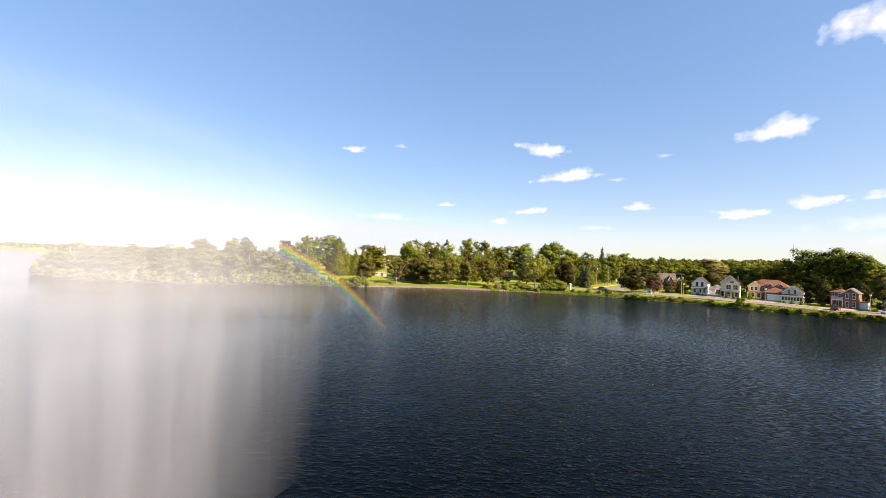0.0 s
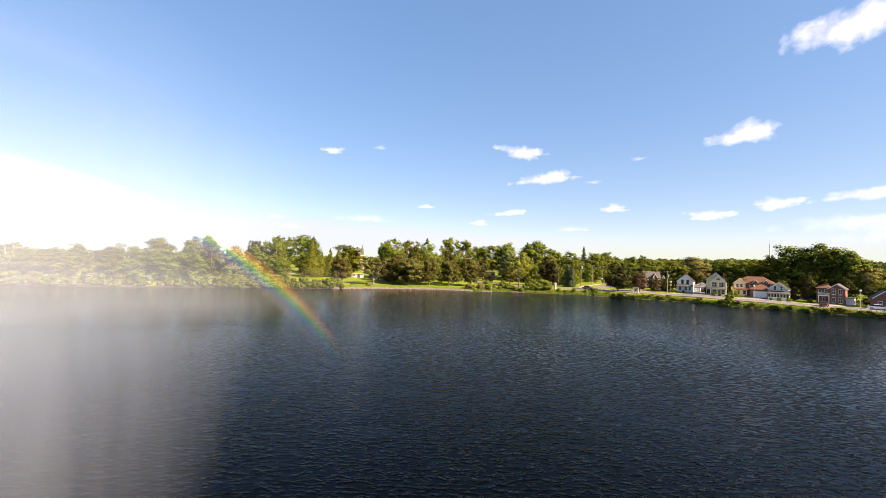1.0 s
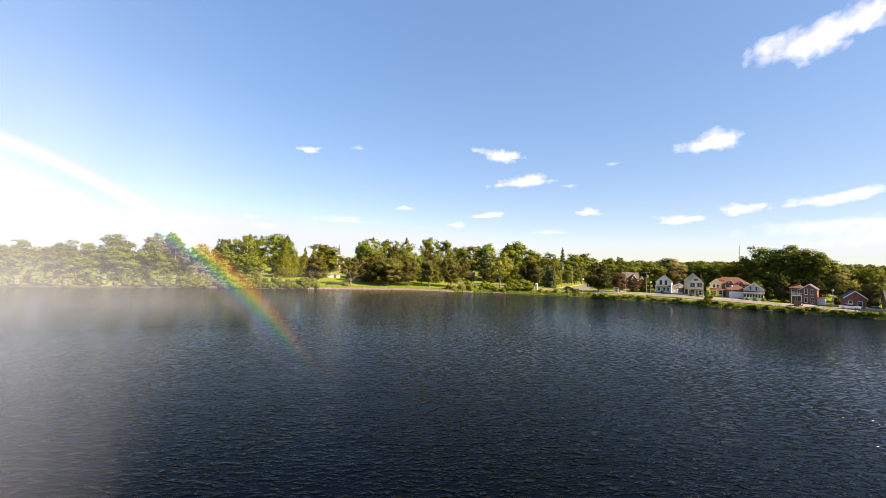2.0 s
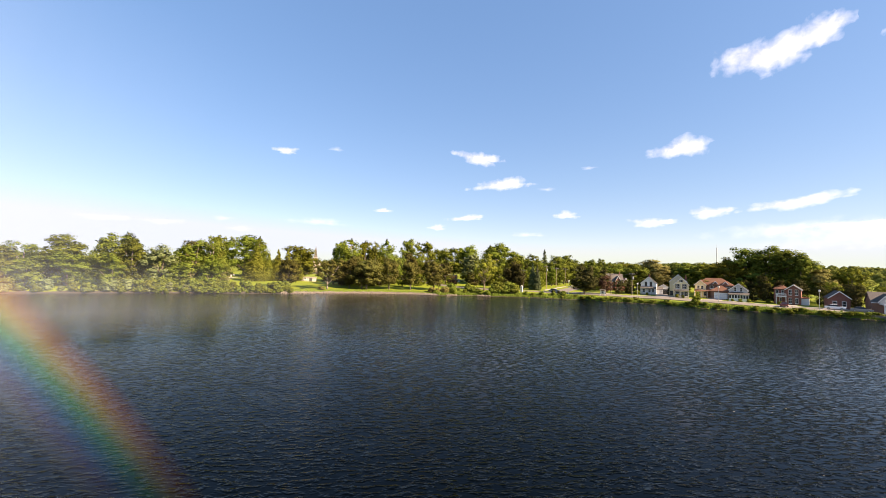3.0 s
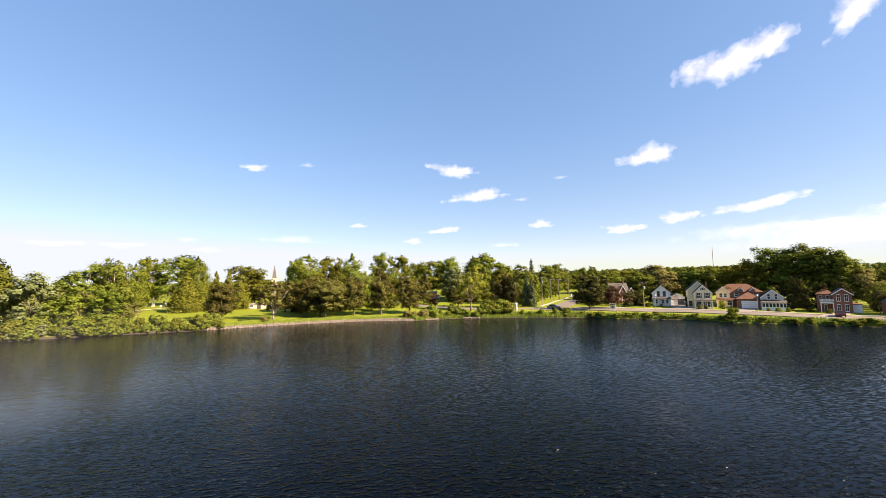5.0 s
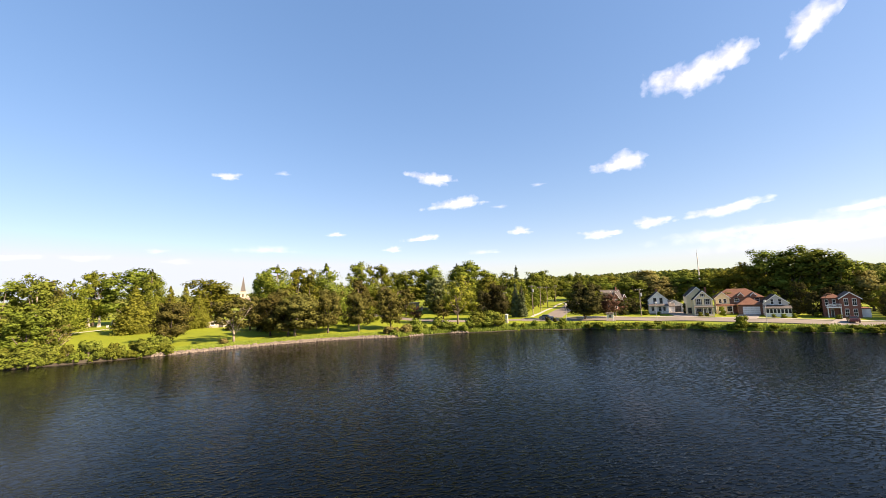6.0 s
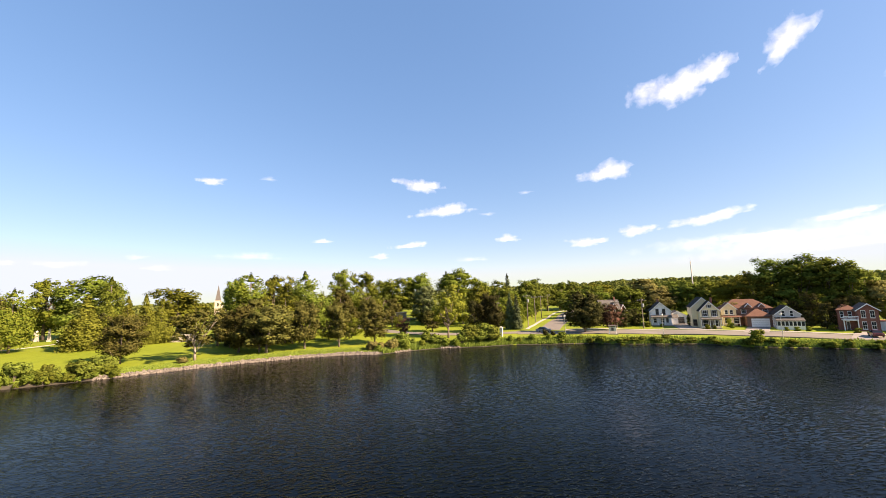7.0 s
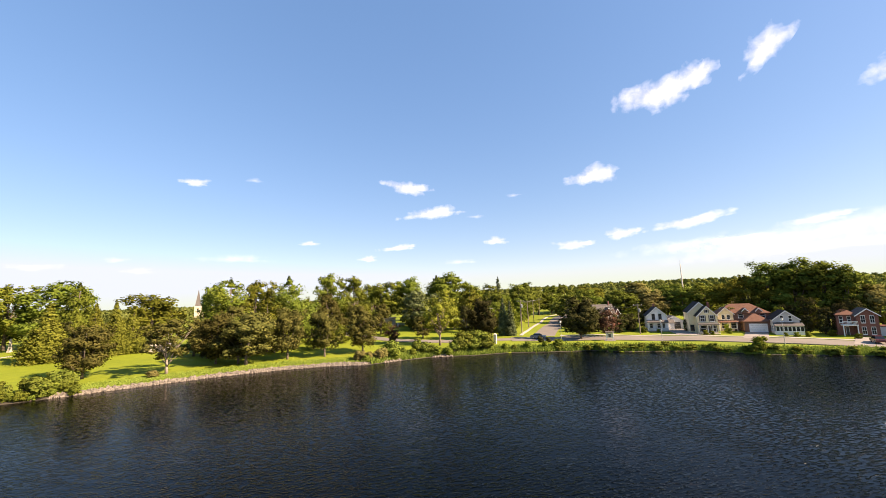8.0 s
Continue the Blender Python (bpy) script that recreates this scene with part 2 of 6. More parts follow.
LEAF_SILVER = leaf_material("leaf_silver", (0.054, 0.072, 0.022), (0.145, 0.175, 0.068), (0.255, 0.282, 0.137), 0.30)
LEAF_DRY = leaf_material("leaf_dry", (0.090, 0.080, 0.026), (0.175, 0.160, 0.048), (0.260, 0.225, 0.080), 0.30)
LEAF_REED = leaf_material("leaf_reed", (0.080, 0.119, 0.017), (0.183, 0.225, 0.037), (0.246, 0.278, 0.066), 0.40)
SIDING_WHITE = siding("siding_white", (0.78, 0.78, 0.76))
SIDING_CREAM = siding("siding_cream", (0.74, 0.64, 0.40))
SIDING_GREY = siding("siding_grey", (0.50, 0.49, 0.47))
BRICK_RED = brickwork("brick_red", (0.17, 0.05, 0.032), (0.24, 0.08, 0.05), (0.22, 0.17, 0.14))
BRICK_BROWN = brickwork("brick_brown", (0.16, 0.07, 0.045), (0.23, 0.11, 0.07), (0.2, 0.16, 0.13))
ROOF_DARK = shingles("roof_dark", (0.024, 0.022, 0.021), (0.046, 0.042, 0.038))
ROOF_GREY = shingles("roof_grey", (0.085, 0.078, 0.070), (0.14, 0.128, 0.115))
ROOF_BROWN = shingles("roof_brown", (0.12, 0.062, 0.04), (0.19, 0.10, 0.068))
TRIM_WHITE = painted("trim_white", (0.80, 0.79, 0.76), 0.45, 0.1)
TRIM_DARK = painted("trim_dark", (0.06, 0.055, 0.05), 0.5, 0.2)
GLASS = glass_material()
METAL = painted("galvanised_metal", (0.45, 0.45, 0.44), 0.45, 0.15, 2.0, 0.7)
WOOD_POLE = painted("weathered_pole", (0.2, 0.165, 0.125), 0.9, 0.3, 2.0, 0, 22.0, 0.5)
BLACK = painted("black_rubber", (0.02, 0.02, 0.02), 0.6, 0.3)
STONE_PALE = painted("pale_stone", (0.56, 0.53, 0.47), 0.85, 0.2, 1.0, 0, 10.0, 0.4)
STONE_WORN = painted("worn_stone", (0.40, 0.36, 0.29), 0.9, 0.3, 1.0, 0, 10.0, 0.4)
CHURCH_STONE = painted("church_stone", (0.47, 0.40, 0.29), 0.9, 0.22, 1.2, 0, 8.0, 0.4)
CAR_WHITE = painted("car_paint_white", (0.75, 0.76, 0.78), 0.25, 0.05)
CAR_DARK = painted("car_paint_dark", (0.11, 0.022, 0.022), 0.25, 0.1)
CAR_GREY = painted("car_paint_grey", (0.18, 0.19, 0.2), 0.25, 0.1)
MAST_RED = painted("mast_paint", (0.55, 0.5, 0.48), 0.5, 0.2)


# ------------------------------------------------------------------ building helpers
def mesh_ob(name, verts, faces, mat, parent=None, label="", smooth=False, uvs=None, normals=None):
    me = bpy.data.meshes.new(name)
    me.from_pydata([tuple(v) for v in verts], [], [tuple(f) for f in faces])
    me.materials.append(mat)
    if smooth:
        me.polygons.foreach_set("use_smooth", [True] * len(me.polygons))
    if normals is not None:
        me.polygons.foreach_set("use_smooth", [True] * len(me.polygons))
        me.normals_split_custom_set_from_vertices(normals.tolist())
    if uvs is not None:
        layer = me.uv_layers.new(name="UVMap")
        idx = np.empty(len(me.loops), dtype=np.int32)
        me.loops.foreach_get("vertex_index", idx)
        layer.data.foreach_set("uv", np.asarray(uvs, dtype=np.float32)[idx].ravel())
    me.update()
    ob = new(name, me)
    if parent:
        ob.parent = parent
    if label:
        tagged(ob, label)
    return ob


def part(name, bm, mat, parent=None, label="", smooth=False):
    me = bpy.data.meshes.new(name)
    bm.normal_update()
    bm.to_mesh(me)
    bm.free()
    me.materials.append(mat)
    if smooth:
        me.polygons.foreach_set("use_smooth", [True] * len(me.polygons))
    ob = new(name, me)
    if parent:
        ob.parent = parent
    if label:
        tagged(ob, label)
    return ob


def thing(name, label, category, group="", kind="", at=None):
    ob = new(name)
    ob.empty_display_size = 0.5
    if at is not None:
        ob.matrix_basis = at
    return tagged(ob, label, category, group, kind)


def add_box(bm, x0, x1, y0, y1, z0, z1, bevel=0.0):
    r = bmesh.ops.create_cube(bm, size=1.0)
    vs = r["verts"]
    bmesh.ops.scale(bm, vec=(x1 - x0, y1 - y0, z1 - z0), verts=vs)
    bmesh.ops.translate(bm, vec=((x0 + x1) / 2, (y0 + y1) / 2, (z0 + z1) / 2), verts=vs)
    if bevel:
        es = list({e for v in vs for e in v.link_edges})
        bmesh.ops.bevel(bm, geom=es, offset=bevel, segments=1, affect="EDGES", profile=0.5)
    return vs


def box(name, dims, mat, parent, label="", bevel=0.015):
    bm = bmesh.new()
    add_box(bm, *dims, bevel)
    return part(name, bm, mat, parent, label)


def tube(points, radii, sides=7):
    """A tapered tube along points: vertices and faces."""
    verts, faces = [], []
    pts = [Vector(p) for p in points]
    for i, p in enumerate(pts):
        d = (pts[min(i + 1, len(pts) - 1)] - pts[max(i - 1, 0)]).normalized()
        a = d.orthogonal().normalized()
        b = d.cross(a)
        for k in range(sides):
            an = 2 * math.pi * k / sides
            verts.append(p + (a * math.cos(an) + b * math.sin(an)) * radii[i])
    for i in range(len(pts) - 1):
        for k in range(sides):
            k2 = (k + 1) % sides
            faces.append((i * sides + k, i * sides + k2, (i + 1) * sides + k2, (i + 1) * sides + k))
    faces.append(tuple(range((len(pts) - 1) * sides, len(pts) * sides)))
    faces.append(tuple(reversed(range(sides))))
    return verts, faces


def joined(pieces):
    verts, faces = [], []
    for v, f in pieces:
        o = len(verts)
        verts += v
        faces += [tuple(i + o for i in q) for q in f]
    return verts, faces


# ------------------------------------------------------------------ the lie of the land
SHORE_X = [-900, -420, -300, -230, -185, -165, -145, -125, -106, -84, -68, -57, -46, -36, -28, -18, -7, 3, 11, 17, 26, 38,
           47, 56, 66, 72, 86, 92.5, 104, 114, 133, 165, 230, 420, 900]
SHORE_Y = [700, 360, 245, 188, 152, 135, 129, 127, 131, 141, 147, 150, 153, 157, 160, 163.5, 165.5, 165.5, 163, 165, 167, 164.5,
           164.5, 160.5, 157.5, 152, 145, 135.5, 126.5, 118.5, 101, 73, 30, -70, -260]


def shore(x):
    return np.interp(x, SHORE_X, SHORE_Y)


def inland(x, y):
    """Metres behind the waterline, below zero on the lake."""
    s = (shore(x + 2.0) - shore(x - 2.0)) / 4.0
    north = (y - shore(x)) / np.sqrt(1 + s * s)
    south = (-520 - y)
    return np.maximum(north, south)


def hills(x, y):
    d = np.maximum(inland(x, y), 0)
    far = np.clip((d - 70) / 650, 0, 1)
    east = np.clip((x + 250) / 500, 0.25, 1.0)
    roll = 0.8 + 0.2 * np.sin(x / 170.0 + 1.0) * np.cos(y / 230.0)
    return 21.5 * far * far * (3 - 2 * far) * east * roll


def land(x, y):
    d = inland(x, y)
    bank = np.interp(d, [-40, -8, -1.2, 0, 1.6, 4, 12, 22, 40, 90], [-4, -1.6, -0.35, 0.0, 0.75, 1.1, 1.45, 1.7, 2.1, 2.8])
    park = np.clip((d - 9) / 60, 0, 1) * np.clip((38 - x) / 30, 0, 1) * np.clip((x + 175) / 60, 0, 1)
    soft = 0.8 * park * (1 - 0.25 * park) + 0.10 * np.sin(x * 0.21 + 0.7) * np.sin(y * 0.17) * np.clip(d / 6, 0, 1)
    return bank + soft + hills(x, y)


def height(x, y):
    return float(land(np.float64(x), np.float64(y)))


def spread(dense_lo, dense_hi, step, lo, hi):
    vals = list(np.arange(dense_lo, dense_hi + 1e-6, step))
    g, s = dense_hi, step
    while g < hi:
        s = min(s * 1.22, 160)
        g += s
        vals.append(g)
    g, s = dense_lo, step
    while g > lo:
        s = min(s * 1.22, 160)
        g -= s
        vals.insert(0, g)
    return np.array(vals)


def build_ground():
    xs = spread(-190, 170, 2.0, -3600, 3600)
    ys = spread(95, 270, 1.5, -3600, 4200)
    gx, gy = np.meshgrid(xs, ys)
    gz = land(gx, gy)
    verts = np.stack([gx, gy, gz], -1).reshape(-1, 3)
    nx, ny = len(xs), len(ys)
    i = np.arange((nx - 1) * (ny - 1))
    a = (i // (nx - 1)) * nx + i % (nx - 1)
    faces = np.stack([a, a + 1, a + nx + 1, a + nx], -1)
    ob = mesh_ob("ground", verts.tolist(), faces.tolist(), GRASS, smooth=True)
    return tagged(ob, "sunlit mown lawn and rising wooded land round the lake", "ground", kind="structure")


def build_water():
    v = [(-3600, -3600, 0), (3600, -3600, 0), (3600, 4200, 0), (-3600, 4200, 0)]
    ob = mesh_ob("water", v, [(0, 1, 2, 3)], WATER)
    return tagged(ob, "dark lake water ruffled by small wind ripples", "water", kind="structure")


def strip(name, line, width, mat, lift, label, kind="structure", category="road", steps=1.6):
    """A ribbon of paving laid on the land along a line, with a real edge."""
    pts = [Vector((*p, 0)) for p in line]
    out = []
    for a, b in zip(pts[:-1], pts[1:]):
        n = max(1, int((b - a).length / steps))
        out += [a.lerp(b, k / n) for k in range(n)]
    out.append(pts[-1])
    for _ in range(5):
        out = [out[0]] + [(out[i - 1] + out[i] * 2 + out[i + 1]) / 4 for i in range(1, len(out) - 1)] + [out[-1]]
    verts, faces = [], []
    cols = 5
    for i, p in enumerate(out):
        d = (out[min(i + 1, len(out) - 1)] - out[max(i - 1, 0)]).normalized()
        n = Vector((-d.y, d.x, 0))
        c = height(p.x, p.y)
        for k in range(cols):
            o = (k / (cols - 1) - 0.5) * width
            q = p + n * o
            z = max(height(q.x, q.y), c - 0.1) + lift
            verts.append((q.x, q.y, z))
        for o in (-0.5, 0.5):
            q = p + n * o * width
            verts.append((q.x, q.y, height(q.x, q.y) - 0.4))
    m = cols + 2
    for i in range(len(out) - 1):
        for k in range(cols - 1):
            faces.append((i * m + k, (i + 1) * m + k, (i + 1) * m + k + 1, i * m + k + 1))
        faces.append((i * m + cols, (i + 1) * m + cols, (i + 1) * m, i * m))
        faces.append((i * m + cols - 1, (i + 1) * m + cols - 1, (i + 1) * m + cols + 1, i * m + cols + 1))
    ob = mesh_ob(name, verts, faces, mat)
    return tagged(ob, label, category, kind=kind)


build_ground()
build_water()
ROAD = [(54, 178.5), (67, 173), (82, 164), (94, 154), (102.5, 144.5), (109, 135.5), (115.5, 126.5), (134, 104), (168, 72), (235, 30)]
PARK_ROAD = [(-30, 300), (-10, 258), (2, 232), (8, 218), (14, 204.5), (22, 194), (31, 186), (42, 181.5), (55, 178.4)]
SIDE_ROAD = [(66, 181), (76, 195), (89, 212), (107, 238), (121, 256), (138, 268), (170, 278)]
strip("road", ROAD, 8.4, ASPHALT, 0.10, "worn grey asphalt lakeside road")
strip("park_road", PARK_ROAD, 5.2, ASPHALT, 0.08, "narrow worn asphalt road through the lakeside park")
strip("side_road", SIDE_ROAD, 6.6, ASPHALT, 0.07, "worn grey asphalt street climbing from the lake", steps=2.5)


def beside(line, off):
    """The same line moved sideways by off metres."""
    pts = [Vector((*p, 0)) for p in line]
    out = []
    for i, p in enumerate(pts):
        d = (pts[min(i + 1, len(pts) - 1)] - pts[max(i - 1, 0)]).normalized()
        out.append((p.x - d.y * off, p.y + d.x * off))
    return out


strip("pavement", beside(SIDE_ROAD, 7.0), 1.1, PAVING, 0.09, "pale concrete footpath beside the climbing street", category="footpath", steps=2.5)
strip("pavement", beside(ROAD[1:9], 6.3), 1.5, PAVING, 0.11, "pale concrete footpath along the houses", category="footpath")


def waterline():
    """The bare wet earth where the lawn meets the lake."""
    xs = np.arange(-190, 170, 1.5)
    verts, faces = [], []
    for i, x in enumerate(xs):
        k = 0.35 * math.sin(x * 0.9) + 0.25 * math.sin(x * 2.3 + 1)
        for d in (-1.6, -0.6, 0.5 + k * 0.5, 1.1 + k):
            y = float(shore(x)) + d
            verts.append((x, y, height(x, y) + (0.05 if d < 1.0 else 0.02)))
    for i in range(len(xs) - 1):
        for j in range(3):
            a = i * 4 + j
            faces.append((a, a + 4, a + 5, a + 1))
    ob = mesh_ob("bank", verts, faces, MUD, smooth=True)
    tagged(ob, "dark damp earth bank at the water's edge", "bank", kind="structure")


MUD = asphalt_material("damp_earth", (0.05, 0.042, 0.026))
waterline()


# ------------------------------------------------------------------ trees
def leaf_cards(rng, centres, size, flat=0.0, out=None):
    """Small folded leaf tufts, each an island of two triangles, at the given places."""
    n = len(centres)
    nrm = rng.normal(size=(n, 3))
    nrm[:, 2] = nrm[:, 2] * (1 - flat) + flat * 2.2
    if out is not None:
        nrm = nrm * 0.28 + out / (np.linalg.norm(out, axis=1, keepdims=True) + 1e-9)
    nrm /= np.linalg.norm(nrm, axis=1, keepdims=True)
    ref = rng.normal(size=(n, 3))
    u = np.cross(nrm, ref)
    u /= np.linalg.norm(u, axis=1, keepdims=True)
    v = np.cross(nrm, u)
    s = size * rng.uniform(0.55, 1.35, size=(n, 1))
    a = centres - u * s * 0.6
    b = centres + v * s * 0.42 + nrm * s * 0.12
    c = centres + u * s * 0.6
    d = centres - v * s * 0.42 + nrm * s * 0.12
    verts = np.stack([a, b, c, d], 1).reshape(-1, 3)
    f = np.arange(n)[:, None] * 4
    faces = np.concatenate([np.concatenate([f, f + 1, f + 2], 1), np.concatenate([f, f + 2, f + 3], 1)], 0)
    soft = nrm if out is None else nrm * 0.45 + 0.75 * out / (np.linalg.norm(out, axis=1, keepdims=True) + 1e-9)
    soft = soft / (np.linalg.norm(soft, axis=1, keepdims=True) + 1e-9)
    flip = np.sign(np.sum(np.cross(b - a, c - a) * nrm, axis=1))
    if np.mean(flip) < 0:
        faces = faces[:, ::-1]
    return verts, faces, np.repeat(soft, 4, axis=0)


def ball(rng, n, shell=0.6):
    p = rng.normal(size=(n, 3))
    p /= np.linalg.norm(p, axis=1, keepdims=True)
    return p * rng.uniform(shell, 1.0, size=(n, 1))


def crown_clumps(rng, kind, count):
    """Clump centres and radii in a crown one high and one wide (z 0 to 1, x and y -0.5 to 0.5), lobed and uneven."""
    cs, rs = [], []
    ph = rng.uniform(0, 6.28, 3)
    for i in range(count):
        if kind == "round":
            z = rng.uniform(0.06, 0.90)
            reach = 0.43 * math.sin(math.pi * (0.13 + 0.80 * z)) ** 0.75
            r = rng.uniform(0.10, 0.20)
        elif kind == "tall":
            z = rng.uniform(0.06, 0.94)
            reach = 0.43 * math.sin(math.pi * (0.16 + 0.78 * z)) ** 0.65
            r = rng.uniform(0.09, 0.18)
        elif kind == "open":
            z = rng.uniform(0.10, 0.90)
            reach = 0.45 * math.sin(math.pi * (0.15 + 0.75 * z)) ** 0.5
            r = rng.uniform(0.08, 0.14)
        else:
            z = rng.uniform(0.2, 0.8)
            reach = 0.36
            r = rng.uniform(0.16, 0.26)
        an = rng.uniform(0, 2 * math.pi)
        if kind != "bush":
            reach *= 1 + 0.22 * math.sin(2 * an + ph[0] + 3 * z) + 0.16 * math.sin(3 * an + ph[1] - 5 * z)
            z = min(0.95, z * (1 + 0.10 * math.sin(an + ph[2])))
        q = reach * math.sqrt(rng.uniform(0.12, 1.0)) * (1.0 - 0.35 * r / 0.2)
        cs.append((q * math.cos(an), q * math.sin(an), z))
        rs.append(r)
    return np.array(cs), np.array(rs)


def make_tree(name, seed, kind, leaf, bark, h, w, trunk=0.25, leaves=2600, size=0.42, clumps=26, lean=0.0, bare=0):
    """A broad-leaved tree h high and w wide: a tapered trunk with limbs, and a crown of leaf tufts."""
    rng = np.random.default_rng(seed)
    root = thing(name, "", "tree")
    ch = h * (1 - trunk)
    cs, rs = crown_clumps(rng, kind, int(clumps * 1.25))
    cs = cs * np.array([w, w, ch]) + np.array([0, 0, h * trunk])
    cs[:, 0] += lean * (cs[:, 2] / h) ** 2
    dims = np.stack([rs * w, rs * w, rs * (w * 0.55 + ch * 0.45) * 0.95], 1)
    tr = max(0.10, 0.014 * h + 0.005 * w)
    top = h * (0.55 if kind in ("round", "open") else 0.85)
    bend = rng.normal(size=2) * 0.02 * h
    line = [(bend[0] * (k / 5) ** 2 + lean * (k / 5 * top / h) ** 2, bend[1] * (k / 5) ** 2, top * k / 5 - (0.3 if k == 0 else 0)) for k in range(6)]
    rad = [tr * (1.25 if k == 0 else 1 - 0.75 * k / 5) for k in range(6)]
    pieces = [tube(line, rad, 8)]
    order = rng.permutation(len(cs))[: (12 if kind != "open" else 18)]
    for i in order:
        c = cs[i]
        f = rng.uniform(0.35, 0.8) * min(1.0, max(0.35, (c[2] - 0.1 * h) / top))
        k = min(4.0, f * 5)
        a = Vector(line[int(k)]).lerp(Vector(line[int(k) + 1]), k - int(k))
        if a.z > c[2]:
            a.z = c[2] * 0.7
        m = a.lerp(Vector(c), 0.5) + Vector((0, 0, -0.05 * h * rng.uniform(0, 1)))
        r0 = tr * (0.5 - 0.3 * f)
        pieces.append(tube([a, m, Vector(c)], [r0, r0 * 0.7, r0 * 0.25], 5))
    for i in range(bare):
        an = rng.uniform(0, 2 * math.pi)
        a = Vector(line[2])
        b = a + Vector((math.cos(an) * w * 0.35, math.sin(an) * w * 0.35, h * rng.uniform(0.1, 0.35)))
        pieces.append(tube([a, a.lerp(b, 0.5) + Vector((0, 0, -0.04 * h)), b], [tr * 0.4, tr * 0.3, tr * 0.1], 5))
    v, f = joined(pieces)
    mesh_ob("trunk", v, f, bark, root, smooth=True)
    share = rs ** 2 / (rs ** 2).sum()
    pts, outs = [], []
    mid = np.array([0, 0, h * (trunk + (1 - trunk) * 0.45)])
    for c, dim, s in zip(cs, dims, share):
        n = max(24, int(leaves * s))
        tufts_n = int(rng.integers(6, 10))
        seats = ball(rng, tufts_n, 0.75)
        seats[:, 2] = seats[:, 2] * 0.9 + 0.08
        for q in seats:
            k = max(4, n // tufts_n)
            p = ball(rng, k, 0.45) * rng.uniform(0.30, 0.52)
            p *= 1 + 0.22 * rng.normal(size=(k, 1))
            pts.append(c + (q * 0.72 + p) * dim)
            outs.append(p * 1.6 + q * 0.55 + 0.30 * (c - mid) / (0.5 * w))
    pts = np.concatenate(pts)
    lv, lf, ln = leaf_cards(rng, pts, size, 0.0, np.concatenate(outs))
    mesh_ob("crown", lv.tolist(), lf.tolist(), leaf, root, normals=ln)
    return root


def make_conifer(name, seed, leaf, h, w, leaves=2600, size=0.4, kind="spruce", trunk=0.06):
    """A conifer: a straight trunk, boughs all the way up and pads of needle tufts along them."""
    rng = np.random.default_rng(seed)
    root = thing(name, "", "tree")
    tr = 0.012 * h + 0.03
    pieces = [tube([(0, 0, -0.3), (0, 0, h * 0.5), (0, 0, h * 0.97)], [tr * 1.3, tr * 0.7, tr * 0.1], 8)]
    tt = rng.uniform(0, 1, size=max(60, leaves // 45)) ** 0.6
    top_an = rng.uniform(0, 6.28, size=len(tt))
    top_pad = np.stack([0.07 * w * tt * np.cos(top_an), 0.07 * w * tt * np.sin(top_an), h * (1.0 - 0.14 * tt)], 1)
    taper = {"spruce": 0.95, "cedar": 1.0, "pine": 0.50}[kind]
    rise = {"spruce": -0.22, "cedar": 0.10, "pine": 0.04}[kind]
    ragged = {"spruce": 0.18, "cedar": 0.16, "pine": 0.36}[kind]
    count = {"spruce": 150, "cedar": 190, "pine": 110}[kind]
    ph = rng.uniform(0, 6.28, 3)
    pts, outs = [top_pad], [top_pad - np.array([0, 0, 0.88 * h])]
    for i in range(count):
        t = 1 - math.sqrt(1 - (i + rng.uniform(0, 1)) / count * 0.999)
        an = rng.uniform(0, 2 * math.pi)
        reach = 0.5 * w * ((1 - t) ** taper) * (0.78 + 0.22 * min(1.0, t * 7))
        reach *= 1 + 0.5 * ragged * math.sin(2 * an + ph[0] + 5 * t) + ragged * rng.normal() * 0.6
        reach = max(0.04 * w, reach)
        z = h * (trunk + (0.985 - trunk) * t)
        a = Vector((0, 0, max(0.2, z - 0.25 * abs(rise) * reach)))
        b = Vector((math.cos(an) * reach, math.sin(an) * reach, max(0.25, z + rise * reach)))
        if reach > 0.8 and i % 3 == 0:
            pieces.append(tube([a, b], [tr * 0.22, tr * 0.05], 4))
        m = max(8, int(leaves / count * (0.35 + 1.3 * (1 - t))))
        f = rng.uniform(0.2, 1.0, size=(m, 1)) ** 0.55
        pad = max(0.28, 0.26 * reach)
        p = np.array(a) + f * (np.array(b) - np.array(a)) + rng.normal(size=(m, 3)) * np.array([0.62, 0.62, 0.85]) * pad
        p[:, 2] = np.minimum(np.maximum(p[:, 2], 0.15), h * 1.01)
        pts.append(p)
        o = np.array([math.cos(an), math.sin(an), 0.25])
        outs.append(o + 0.8 * (p - np.array(b)) / pad * 0.5 + rng.normal(size=(m, 3)) * 0.5)
    v, f = joined(pieces)
    mesh_ob("trunk", v, f, BARK, root, smooth=True)
    lv, lf, ln = leaf_cards(rng, np.concatenate(pts), size, 0.0, np.concatenate(outs))
    mesh_ob("crown", lv.tolist(), lf.tolist(), leaf, root, normals=ln)
    return root


